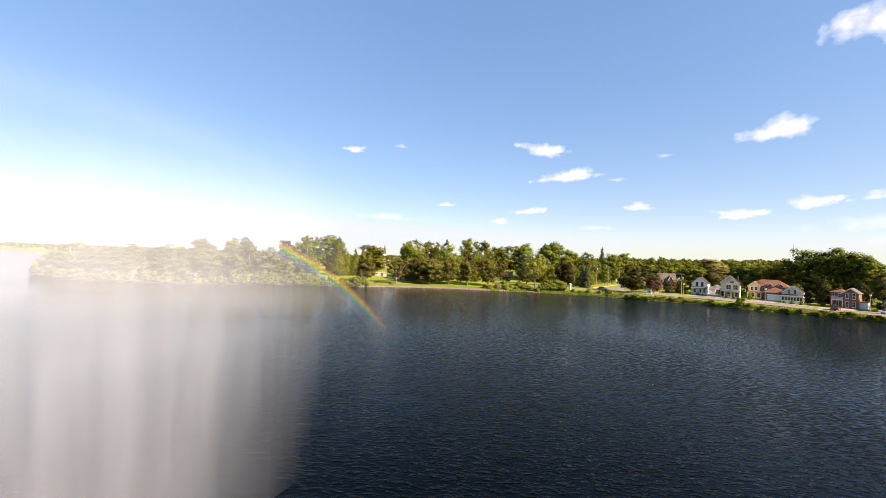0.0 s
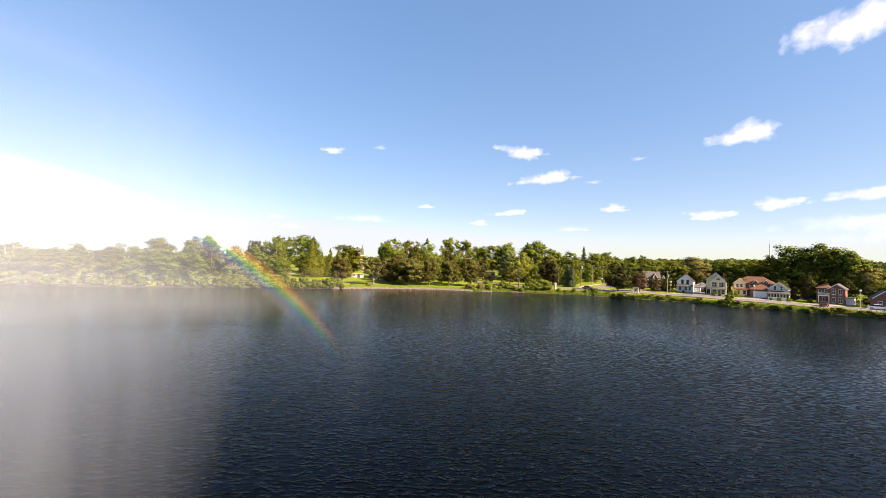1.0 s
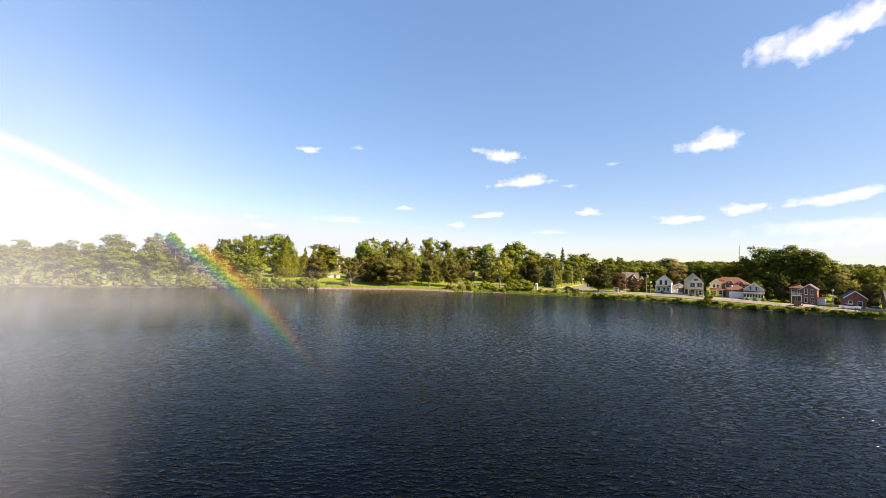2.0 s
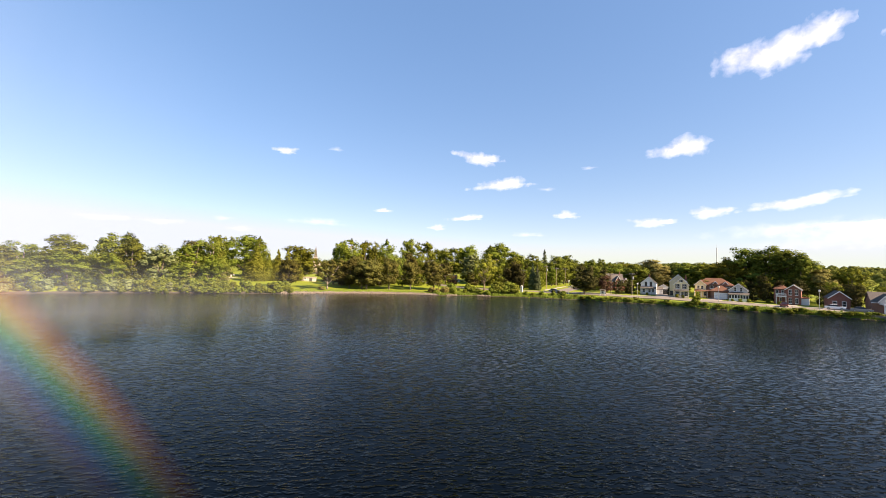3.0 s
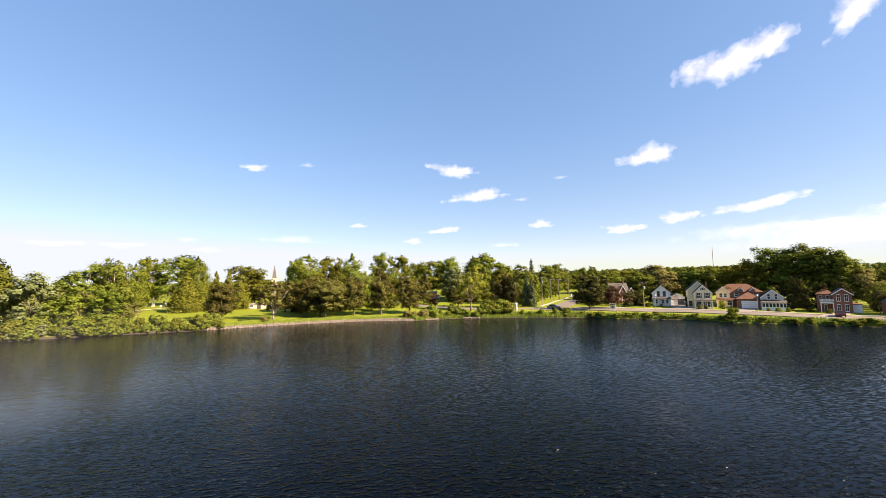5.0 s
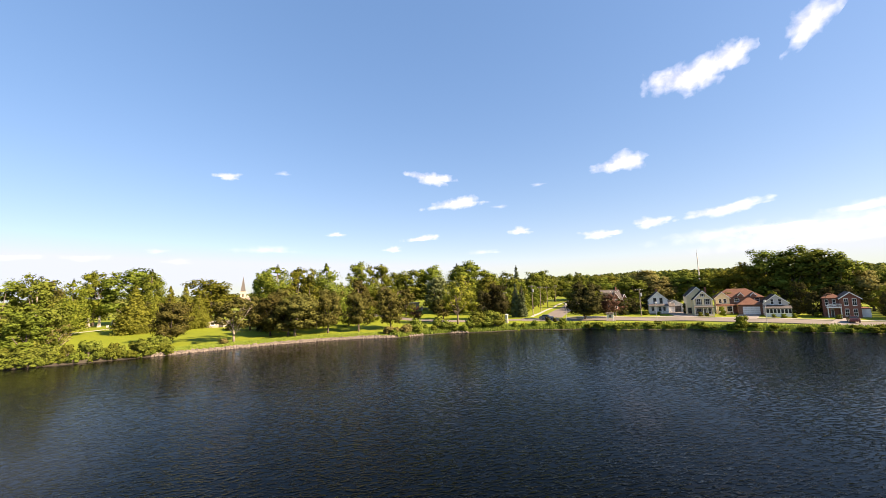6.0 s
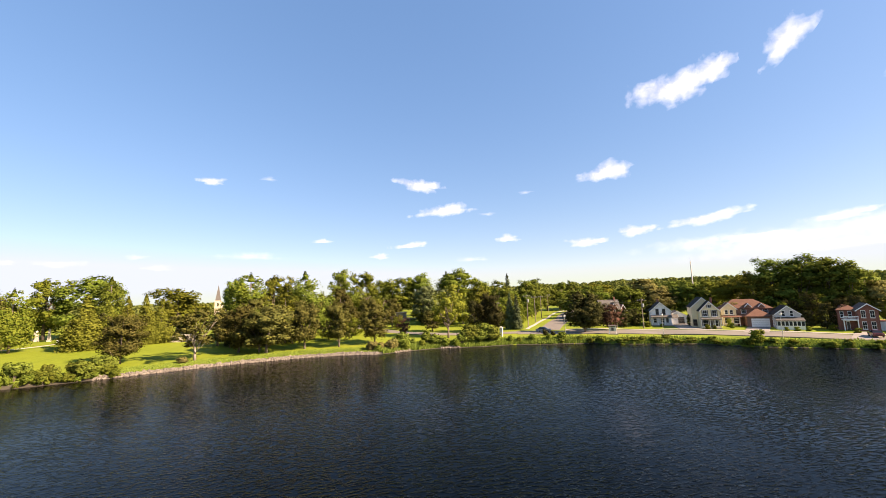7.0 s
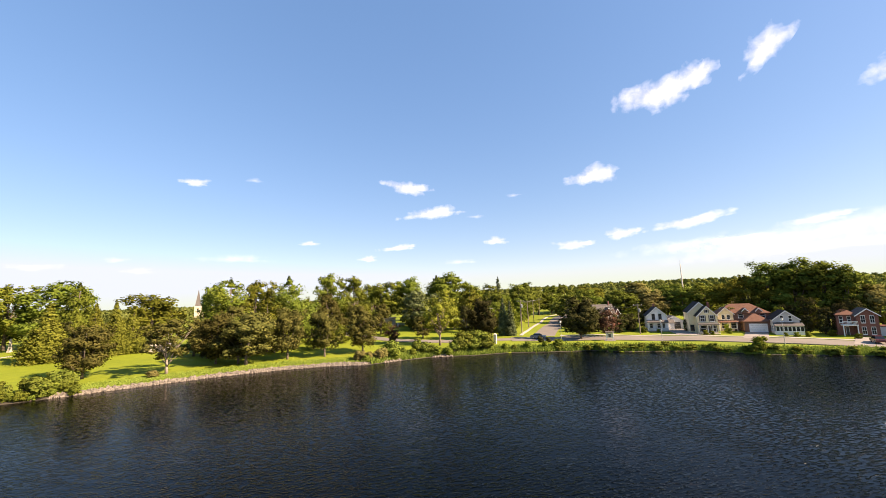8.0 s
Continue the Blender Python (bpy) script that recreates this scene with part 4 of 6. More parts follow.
def gable_roof(parent, x0, x1, y0, y1, eave, ridge, mat, along="y", over=0.4, trim=TRIM_WHITE):
    if along == "y":
        xm, k = (x0 + x1) / 2, (ridge - eave) / ((x1 - x0) / 2)
        e = eave - k * over
        ya, yb = y0 - over, y1 + over
        left = slab((x0 - over, yb, e + 0.2), (x0 - over, ya, e + 0.2), (xm, ya, ridge + 0.2), (xm, yb, ridge + 0.2), 0.18)
        right = slab((x1 + over, ya, e + 0.2), (x1 + over, yb, e + 0.2), (xm, yb, ridge + 0.2), (xm, ya, ridge + 0.2), 0.18)
        mesh_ob("roof", *joined([left, right]), mat, parent)
        for sx, xe in ((1, x0 - over), (-1, x1 + over)):
            a, b = (xe, ya - 0.03, e + 0.17), (xm, ya - 0.03, ridge + 0.17)
            v = [a, b, (b[0], b[1], b[2] - 0.28), (a[0], a[1], a[2] - 0.28)]
            v += [(p[0], p[1] + 0.06, p[2]) for p in v]
            f = [(0, 1, 2, 3), (7, 6, 5, 4)] + [(i, i + 4, (i + 1) % 4 + 4, (i + 1) % 4) for i in range(4)]
            mesh_ob("bargeboard", v, f, trim, parent, "painted bargeboard")
    else:
        ym, k = (y0 + y1) / 2, (ridge - eave) / ((y1 - y0) / 2)
        e = eave - k * over
        xa, xb = x0 - over, x1 + over
        front = slab((xa, y0 - over, e + 0.2), (xb, y0 - over, e + 0.2), (xb, ym, ridge + 0.2), (xa, ym, ridge + 0.2), 0.18)
        back = slab((xb, y1 + over, e + 0.2), (xa, y1 + over, e + 0.2), (xa, ym, ridge + 0.2), (xb, ym, ridge + 0.2), 0.18)
        mesh_ob("roof", *joined([front, back]), mat, parent)
        box("gutter", (xa, xb, y0 - over - 0.1, y0 - over, e + 0.02, e + 0.16), trim, parent)


def hip_roof(parent, x0, x1, y0, y1, eave, ridge, mat, over=0.5):
    xa, xb, ya, yb = x0 - over, x1 + over, y0 - over, y1 + over
    h = min(xb - xa, yb - ya) / 2
    ym = (ya + yb) / 2
    r0, r1 = (xa + h, ym, ridge), (xb - h, ym, ridge)
    v = [(xa, ya, eave), (xb, ya, eave), (xb, yb, eave), (xa, yb, eave), r0, r1]
    v += [(x, y, z - 0.2) for x, y, z in v[:4]]
    f = [(0, 1, 5, 4), (1, 2, 5), (2, 3, 4, 5), (3, 0, 4), (9, 8, 7, 6)] + [(i, i + 6, (i + 1) % 4 + 6, (i + 1) % 4) for i in range(4)]
    mesh_ob("roof", v, f, mat, parent)


def window_on(parent, x, z, w, h, y=0.0, frame_mat=None, shutters=None, cross=True, face="front"):
    """A window on a wall: frame, pane, sill and glazing bars as pieces; face: front (to -y) or left (to -x)."""
    frame_mat = frame_mat or TRIM_WHITE
    win = new("window")
    win.parent = parent
    win.matrix_basis = Matrix.Translation((x, y, z)) if face == "front" else Matrix.Translation((y, x, z)) @ pose(0, 0, 0, 0, 0, -90)
    t = 0.11
    v, f = joined([_bx(-w / 2 - t, w / 2 + t, -0.07, 0.05, h / 2, h / 2 + t), _bx(-w / 2 - t, w / 2 + t, -0.07, 0.05, -h / 2 - t, -h / 2),
                   _bx(-w / 2 - t, -w / 2, -0.07, 0.05, -h / 2, h / 2), _bx(w / 2, w / 2 + t, -0.07, 0.05, -h / 2, h / 2)])
    mesh_ob("window_frame", v, f, frame_mat, win)
    mesh_ob("pane", *_bx(-w / 2, w / 2, -0.02, 0.03, -h / 2, h / 2), GLASS, win, "dark window pane")
    mesh_ob("window_sill", *_bx(-w / 2 - 0.16, w / 2 + 0.16, -0.14, 0.02, -h / 2 - t - 0.07, -h / 2 - t), frame_mat, win)
    if cross:
        mesh_ob("glazing_bar", *_bx(-w / 2, w / 2, -0.045, -0.015, -0.03, 0.03), frame_mat, win)
    if shutters:
        for s in (-1, 1):
            mesh_ob("shutter", *_bx(s * (w / 2 + t + 0.25) - 0.22, s * (w / 2 + t + 0.25) + 0.22, -0.05, 0.02, -h / 2, h / 2), shutters, win, "dark shutter")
    return win


def _bx(x0, x1, y0, y1, z0, z1):
    v = [(x0, y0, z0), (x1, y0, z0), (x1, y1, z0), (x0, y1, z0), (x0, y0, z1), (x1, y0, z1), (x1, y1, z1), (x0, y1, z1)]
    return v, [(3, 2, 1, 0), (4, 5, 6, 7), (0, 1, 5, 4), (1, 2, 6, 5), (2, 3, 7, 6), (3, 0, 4, 7)]


def door_on(parent, x, w, h, y=0.0, z=0.0, mat=TRIM_WHITE, name="door", label=""):
    d = box(name, (x - w / 2, x + w / 2, y - 0.06, y + 0.04, z, z + h), mat, parent, label)
    v, f = joined([_bx(x - w / 2 - 0.12, x - w / 2, y - 0.09, y + 0.03, z, z + h + 0.12), _bx(x + w / 2, x + w / 2 + 0.12, y - 0.09, y + 0.03, z, z + h + 0.12),
                   _bx(x - w / 2, x + w / 2, y - 0.09, y + 0.03, z + h, z + h + 0.12)])
    mesh_ob("door_frame", v, f, TRIM_WHITE, parent)
    return d


def garage_door(parent, x, w, h, y=0.0, mat=TRIM_WHITE):
    d = new("garage_door")
    d.parent = parent
    for k in range(4):
        mesh_ob("panel", *_bx(x - w / 2, x + w / 2, y - 0.07, y + 0.03, k * h / 4 + 0.01, (k + 1) * h / 4 - 0.02), mat, d)
    return d


def posts(parent, xs, y, z0, z1, mat=TRIM_WHITE, r=0.09):
    for x in xs:
        box("post", (x - r, x + r, y - r, y + r, z0, z1), mat, parent)


def lot(name, x, y, face, label, size=(0.66, 0.8, 1.0), z=None):
    """The empty of a house whose front middle stands at x, y and faces the bearing face (degrees from -y)."""
    z = height(x, y) if z is None else z
    return thing(name, label, "house", at=pose(x, y, z, 0, 0, face) @ Matrix.Diagonal((*size, 1)))


def white_house():
    h = lot("house", 99.9, 171.2, -37, "white clapboard gabled house with a grey porch and dark roof", (0.68, 0.8, 1.0))
    w = 8.2
    mesh_ob("wall", *prism(-w / 2, w / 2, 0, 10, -1.0, 4.6, 7.2), SIDING_WHITE, h)
    gable_roof(h, -w / 2, w / 2, 0, 10, 4.6, 7.2, ROOF_DARK)
    for x in (-1.35, 1.35):
        window_on(h, x, 4.35, 1.1, 1.6, 0, TRIM_DARK)
    mesh_ob("porch_roof", *slab((-4.3, -2.2, 2.75), (4.3, -2.2, 2.75), (4.3, 0.1, 3.3), (-4.3, 0.1, 3.3), 0.16), ROOF_GREY, h, "grey shingled porch roof")
    box("porch_floor", (-4.1, 4.1, -2.1, 0, -0.8, 0.25), CONCRETE, h)
    posts(h, (-4.0, -1.4, 1.4, 4.0), -2.0, 0.25, 2.65)
    box("porch_wall", (-4.0, 4.0, -2.06, -1.96, 0.25, 1.05), SIDING_GREY, h)
    for x in (-2.5, 0.6):
        window_on(h, x, 1.6, 1.2, 1.3)
    door_on(h, 2.5, 0.95, 2.05, 0, 0.25, TRIM_DARK)
    mesh_ob("annex", *prism(4.1, 7.4, 4.0, 9.0, -1.0, 2.2, 3.2, "x"), SIDING_WHITE, h, "low white side annex")
    mesh_ob("annex_roof", *slab((4.1, 3.6, 2.25), (7.6, 3.6, 2.25), (7.6, 6.5, 3.4), (4.1, 6.5, 3.4), 0.15), ROOF_GREY, h)
    box("chimney", (-0.4, 0.4, 6.0, 6.8, 6.5, 8.2), BRICK_RED, h)
    return h


def small_garage():
    g = thing("garage", "small white gabled garage behind a paved drive", "garage", at=pose(107.2, 172.2, height(107.2, 172.2), 0, 0, -35))
    mesh_ob("wall", *prism(-2.6, 2.6, 0, 6, -0.5, 2.4, 3.9), SIDING_WHITE, g)
    gable_roof(g, -2.6, 2.6, 0, 6, 2.4, 3.9, ROOF_GREY, over=0.25)
    garage_door(g, 0, 3.6, 2.1, 0, TRIM_DARK)


def cream_house():
    h = lot("house", 104.6, 158.2, -36, "cream clapboard two-storey house with dark roof and shuttered windows", (0.56, 0.75, 1.0))
    w = 8.6
    mesh_ob("wall", *prism(-w / 2, w / 2, 0, 9, -1.0, 5.0, 7.6), SIDING_CREAM, h)
    gable_roof(h, -w / 2, w / 2, 0, 9, 5.0, 7.6, ROOF_DARK)
    for x in (-2.0, 2.0):
        win = window_on(h, x, 4.3, 1.7, 1.7, 0, TRIM_WHITE, TRIM_DARK)
        mesh_ob("glazing_bar", *_bx(-0.03, 0.03, -0.045, -0.015, -0.85, 0.85), TRIM_WHITE, win)
    window_on(h, 0, 6.3, 0.9, 0.8, 0, TRIM_WHITE, TRIM_DARK, False)
    for x, ww in ((-2.1, 2.2), (2.5, 1.5)):
        window_on(h, x, 1.5, ww, 1.7, 0, TRIM_WHITE, TRIM_DARK)
    door_on(h, 0.5, 1.0, 2.1, 0, 0.2, TRIM_DARK)
    mesh_ob("porch_roof", *slab((-4.4, -1.6, 2.75), (4.4, -1.6, 2.75), (4.4, 0.1, 3.15), (-4.4, 0.1, 3.15), 0.16), ROOF_GREY, h, "grey shingled porch roof")
    posts(h, (-4.2, -0.6, 1.6, 4.2), -1.45, 0.0, 2.65)
    box("porch_floor", (-4.3, 4.3, -1.6, 0, -0.8, 0.18), CONCRETE, h)
    wing = part_block(h, "wing", prism(-w / 2 - 2.6, w / 2 - 1.0, 4.0, 12.5, -1.0, 6.0, 8.7), SIDING_CREAM, "taller cream rear wing")
    gable_roof(wing, -w / 2 - 2.6, w / 2 - 1.0, 4.0, 12.5, 6.0, 8.7, ROOF_DARK)
    window_on(h, -w / 2 - 1.4, 1.5, 1.6, 1.6, 4.0, TRIM_DARK)
    box("chimney", (2.4, 3.2, 5.5, 6.2, 6.0, 8.6), BRICK_RED, h)


def part_block(parent, name, vf, mat, label=""):
    return mesh_ob(name, *vf, mat, parent, label)


def brown_roof_house():
    h = lot("house", 117.4, 157.6, -43, "red brick house with brown hipped roof and white garage door", (0.78, 0.8, 1.0))
    mesh_ob("wall", *_bx(-4.0, 7.6, 1.0, 10.0, -1.0, 5.0), BRICK_BROWN, h)
    hip_roof(h, -7.8, 7.6, 1.0, 10.0, 5.0, 7.6, ROOF_BROWN)
    mesh_ob("gable_wall", *prism(-7.8, -3.2, 0.2, 9.0, -1.0, 4.9, 6.6), SIDING_CREAM, h, "cream gabled wing")
    gable_roof(h, -7.8, -3.2, 0.2, 6.0, 4.9, 6.6, ROOF_BROWN)
    for x in (-6.3, -4.7):
        window_on(h, x, 3.9, 0.9, 1.2, 0.2)
    mesh_ob("porch_roof", *slab((-8.0, -1.6, 2.55), (-1.0, -1.6, 2.55), (-1.0, 1.0, 3.2), (-8.0, 1.0, 3.2), 0.16), ROOF_BROWN, h, "brown shingled porch roof")
    posts(h, (-7.8, -5.0, -2.6), -1.5, -0.3, 2.45)
    for x in (-6.2, -3.4):
        window_on(h, x, 1.4, 1.5, 1.4, 0.2)
    mesh_ob("garage_block", *_bx(-1.0, 6.6, -4.5, 1.0, -1.0, 2.9), BRICK_BROWN, h, "brick garage wing")
    hip_roof(h, -1.0, 6.6, -4.5, 2.5, 2.9, 4.9, ROOF_BROWN)
    garage_door(h, 2.9, 5.2, 2.3, -4.5)
    for x in (-0.8, 5.6):
        window_on(h, x, 4.2, 1.4, 1.1, 1.0)
    for x in (0.6, 4.6):
        dorm = part_block(h, "dormer", prism(x - 0.9, x + 0.9, 0.7, 4.0, 4.6, 5.5, 6.3), BRICK_BROWN)
        gable_roof(dorm, x - 0.9, x + 0.9, 0.7, 4.0, 5.5, 6.3, ROOF_BROWN, over=0.2)


def grey_house():
    h = lot("house", 117.9, 147.2, -45, "pale grey gabled cottage with a white glazed porch", (0.6, 0.75, 0.95))
    w = 8.8
    mesh_ob("wall", *prism(-w / 2, w / 2, 0, 9.5, -1.0, 4.0, 6.3), SIDING_GREY, h)
    gable_roof(h, -w / 2, w / 2, 0, 9.5, 4.0, 6.3, ROOF_DARK)
    for x in (-1.4, 1.4):
        window_on(h, x, 4.25, 1.0, 1.5)
    mesh_ob("porch_wall", *_bx(-4.4, 4.9, -2.4, 0, -0.8, 0.9), SIDING_WHITE, h)
    mesh_ob("porch_roof", *slab((-4.7, -2.7, 2.45), (5.2, -2.7, 2.45), (5.2, 0.1, 3.2), (-4.7, 0.1, 3.2), 0.16), ROOF_GREY, h, "grey shingled porch roof")
    for k in range(7):
        x = -3.7 + k * 1.33
        window_on(h, x, 1.6, 1.0, 1.2, -2.4, TRIM_WHITE, None, False)
    box("awning", (-3.6, 2.4, -0.9, 0.0, 3.15, 3.3), TRIM_DARK, h, "dark awning")
    for k in range(3):
        window_on(h, 2.0 + 2.5 * k, 1.6, 1.0, 1.3, -w / 2, TRIM_WHITE, None, True, "left")


def brick_house():
    h = lot("house", 126.6, 135.5, -50, "red brick two-storey house with white balcony and portico", (0.51, 0.7, 0.97))
    mesh_ob("wall", *prism(-3.6, 3.6, 0, 8.5, -1.0, 5.2, 6.7), BRICK_RED, h)
    gable_roof(h, -3.6, 3.6, 0, 8.5, 5.2, 6.7, ROOF_GREY, over=0.7)
    for x in (-1.5, 1.5):
        for z in (1.4, 4.2):
            win = window_on(h, x, z, 1.35, 1.7)
            mesh_ob("glazing_bar", *_bx(-0.03, 0.03, -0.045, -0.015, -0.85, 0.85), TRIM_WHITE, win)
    mesh_ob("side_wing", *_bx(-9.8, -3.6, 2.6, 9.5, -1.0, 5.2), BRICK_RED, h, "red brick side wing")
    hip_roof(h, -9.8, -3.0, 2.6, 9.5, 5.2, 6.9, ROOF_BROWN)
    for x in (-8.2, -5.4):
        window_on(h, x, 4.0, 1.1, 1.5, 2.6)
    door_on(h, -6.4, 1.0, 2.1, 2.6, 0.0, TRIM_DARK)
    box("balcony_deck", (-8.6, -3.3, -0.4, 2.6, 2.55, 2.8), TRIM_WHITE, h)
    posts(h, (-8.4, -3.6), -0.2, -0.6, 2.55, TRIM_WHITE, 0.17)
    rail = box("balcony_rail", (-8.6, -3.3, -0.4, -0.3, 3.55, 3.68), TRIM_WHITE, h, "white balcony railing")
    for k in range(14):
        x = -8.5 + k * 0.39
        mesh_ob("baluster", *_bx(x - 0.05, x + 0.05, -0.39, -0.31, 2.8, 3.55), TRIM_WHITE, rail)
    low = part_block(h, "low_wing", _bx(3.6, 7.2, 2.0, 7.0, -1.0, 2.3), SIDING_WHITE, "low white side wing")
    mesh_ob("flat_roof", *_bx(3.4, 7.4, 1.7, 7.2, 2.3, 2.5), BRICK_RED, low)


def grey_double_gable_house():
    h = lot("house", 133.0, 112.5, -43, "low brick house with grey roof, white-trimmed gables and porch", (0.7, 0.8, 0.95))
    mesh_ob("wall", *prism(-7.5, 7.5, 0, 9, -1.0, 3.2, 6.0, "x"), BRICK_BROWN, h)
    gable_roof(h, -7.5, 7.5, 0, 9, 3.2, 6.0, ROOF_GREY, "x")
    for x in (-3.4, 2.6):
        g = part_block(h, "gable", prism(x - 2.2, x + 2.2, -0.6, 5.0, 2.6, 3.6, 5.6), SIDING_GREY)
        gable_roof(g, x - 2.2, x + 2.2, -0.6, 5.0, 3.6, 5.6, ROOF_GREY)
        window_on(h, x, 4.3, 1.2, 0.9, -0.6)
    box("porch_roof", (-4.8, 5.8, -2.4, 0, 2.45, 2.7), TRIM_WHITE, h)
    posts(h, (-4.6, -1.4, 2.2, 5.6), -2.2, -0.8, 2.45, TRIM_WHITE, 0.14)
    for x in (-3.0, 0.2, 3.8):
        window_on(h, x, 1.3, 1.6, 1.4)


def red_cottage():
    h = lot("house", 129.0, 124.0, -41, "dark red brick cottage half hidden by trees")
    mesh_ob("wall", *prism(-3.5, 3.5, 0, 8, -1.0, 3.2, 5.2), BRICK_RED, h)
    gable_roof(h, -3.5, 3.5, 0, 8, 3.2, 5.2, ROOF_GREY)
    for x in (-1.5, 1.5):
        window_on(h, x, 1.5, 1.2, 1.4)


def corner_house():
    h = lot("house", 97.0, 190.5, -15, "brick house with grey roof and white-edged gables among trees", (0.5, 0.6, 0.85))
    mesh_ob("wall", *prism(-8, 6, 0, 9, -1.5, 5.0, 9.0, "x"), BRICK_RED, h)
    gable_roof(h, -8, 6, 0, 9, 5.0, 9.0, ROOF_GREY, "x")
    g = part_block(h, "gable", prism(-1.6, 3.6, -1.2, 5, -1.5, 5.0, 7.8), BRICK_RED)
    gable_roof(g, -1.6, 3.6, -1.2, 5, 5.0, 7.8, ROOF_GREY)
    for x in (-5.0, 1.0):
        for z in (1.6, 4.2):
            window_on(h, x, z, 1.2, 1.5, 0 if x < 0 else -1.2)
    g2 = part_block(h, "side_gable", prism(6, 11, 1.5, 8, -1.5, 4.2, 7.0), BRICK_RED)
    gable_roof(g2, 6, 11, 1.5, 8, 4.2, 7.0, ROOF_GREY)
    window_on(h, 8.5, 3.6, 1.1, 1.5, 1.5)
    box("chimney", (3.4, 4.2, 4.0, 4.8, 7.5, 10.4), BRICK_RED, h)


white_house()
small_garage()
cream_house()
brown_roof_house()
grey_house()
brick_house()
red_cottage()
grey_double_gable_house()
corner_house()


def drives():
    rows = [((106.2, 171.5), (98.5, 158.5), 5.5), ((116.6, 154.0), (104.6, 145.6), 5.0), ((131.0, 125.5), (118.0, 119.0), 4.0), ((124.0, 134.5), (112.0, 128.5), 4.0)]
    for a, b, w in rows:
        strip("driveway", [a, b], w, CONCRETE, 0.13, "pale concrete driveway down to the road", "structure", "driveway", 1.2)


drives()


# ------------------------------------------------------------------ church, pavilion, monuments
def church():
    c = thing("church", "pale stone church tower with a slender spire beyond the trees", "church", at=pose(-65.0, 294.0, height(-65.0, 294.0), 0, 0, 14))
    mesh_ob("tower", *_bx(-1.5, 1.5, -1.5, 1.5, -1, 11.5), CHURCH_STONE, c)
    v = [(-1.3, -1.3, 11.5), (1.3, -1.3, 11.5), (1.3, 1.3, 11.5), (-1.3, 1.3, 11.5), (0, 0, 20.0)]
    mesh_ob("spire", v, [(0, 1, 4), (1, 2, 4), (2, 3, 4), (3, 0, 4), (3, 2, 1, 0)], ROOF_GREY, c)
    mesh_ob("nave", *prism(-0.2, 4.6, 1.6, 15, -1, 5.6, 9.0), CHURCH_STONE, c)
    gable_roof(c, -0.2, 4.6, 1.6, 15, 5.6, 9.0, ROOF_GREY)
    window_on(c, 0, 9.4, 0.7, 1.8, -1.5, CHURCH_STONE)
    mesh_ob("finial", *tube([(0, 0, 19.8), (0, 0, 21.0)], [0.08, 0.03], 6), METAL, c)


def pavilion():
    x, y = -45.0, 198.5
    p = thing("pavilion", "low flat-roofed stone park pavilion on the lawn", "pavilion", at=pose(x, y, height(x, y), 0, 0, 8))
    mesh_ob("wall", *_bx(-3.4, 3.4, 0, 3.4, -0.6, 1.75), STONE_WORN, p)
    mesh_ob("roof", *_bx(-3.6, 3.6, -0.3, 3.7, 1.75, 1.95), STONE_WORN, p)
    # the doorway's inner shade is a dark slab on the closed wall
    mesh_ob("opening", *_bx(0.6, 1.9, -0.04, 0.02, 0.0, 1.6), TRIM_DARK, p, "dark doorway")
    window_on(p, -1.2, 1.2, 1.2, 0.8)


def mausoleum():
    x, y = 27.0, 250.0
    m = thing("mausoleum", "small grey stone mausoleum with flat cornice and dark doorway", "mausoleum", at=pose(x, y, height(x, y), 0, 0, -8))
    for x0, x1 in ((-2.5, -0.1), (1.1, 2.5)):
        box("front_wall", (x0, x1, 0, 0.35, -0.5, 3.2), STONE_WORN, m)
    box("lintel", (-0.1, 1.1, 0, 0.35, 2.3, 3.2), STONE_WORN, m)
    box("body", (-2.5, 2.5, 0.35, 4.2, -0.5, 3.2), STONE_WORN, m)
    box("door", (-0.1, 1.1, 0.24, 0.34, 0.0, 2.3), TRIM_DARK, m, "dark metal door")
    box("cornice", (-2.8, 2.8, -0.3, 4.5, 3.2, 3.6), STONE_PALE, m, "pale stone cornice", 0.04)
    box("step", (-0.5, 1.5, -0.5, 0.0, -0.4, 0.12), STONE_PALE, m)


def obelisk(x, y, tall_m, label):
    m = thing("monument", label, "monument", "cemetery monuments", at=pose(x, y, height(x, y), 0, 0, 20))
    box("plinth", (-0.55, 0.55, -0.55, 0.55, -0.3, 0.4), STONE_WORN, m)
    box("base_block", (-0.42, 0.42, -0.42, 0.42, 0.4, 1.1), STONE_WORN, m)
    v = [(-0.36, -0.36, 1.1), (0.36, -0.36, 1.1), (0.36, 0.36, 1.1), (-0.36, 0.36, 1.1)]
    k = tall_m - 0.35
    v += [(-0.24, -0.24, k), (0.24, -0.24, k), (0.24, 0.24, k), (-0.24, 0.24, k), (0, 0, tall_m)]
    f = [(3, 2, 1, 0)] + [(i, (i + 1) % 4, (i + 1) % 4 + 4, i + 4) for i in range(4)] + [(i + 4, (i + 1) % 4 + 4, 8) for i in range(4)]
    mesh_ob("shaft", v, f, STONE_WORN, m)


church()
pavilion()
mausoleum()
strip("pavement", [(-96, 189), (-88.5, 194), (-84, 201), (-82, 210), (-80, 220)], 1.4, PAVING, 0.06, "pale footpath across the cemetery lawn", category="footpath")
for mx, my, mh in ((-90.8, 219.2, 4.1), (-94.8, 220.2, 3.6), (-98.5, 225.0, 3.4)):
    obelisk(mx, my, mh, "pale stone cemetery monument on the lawn")


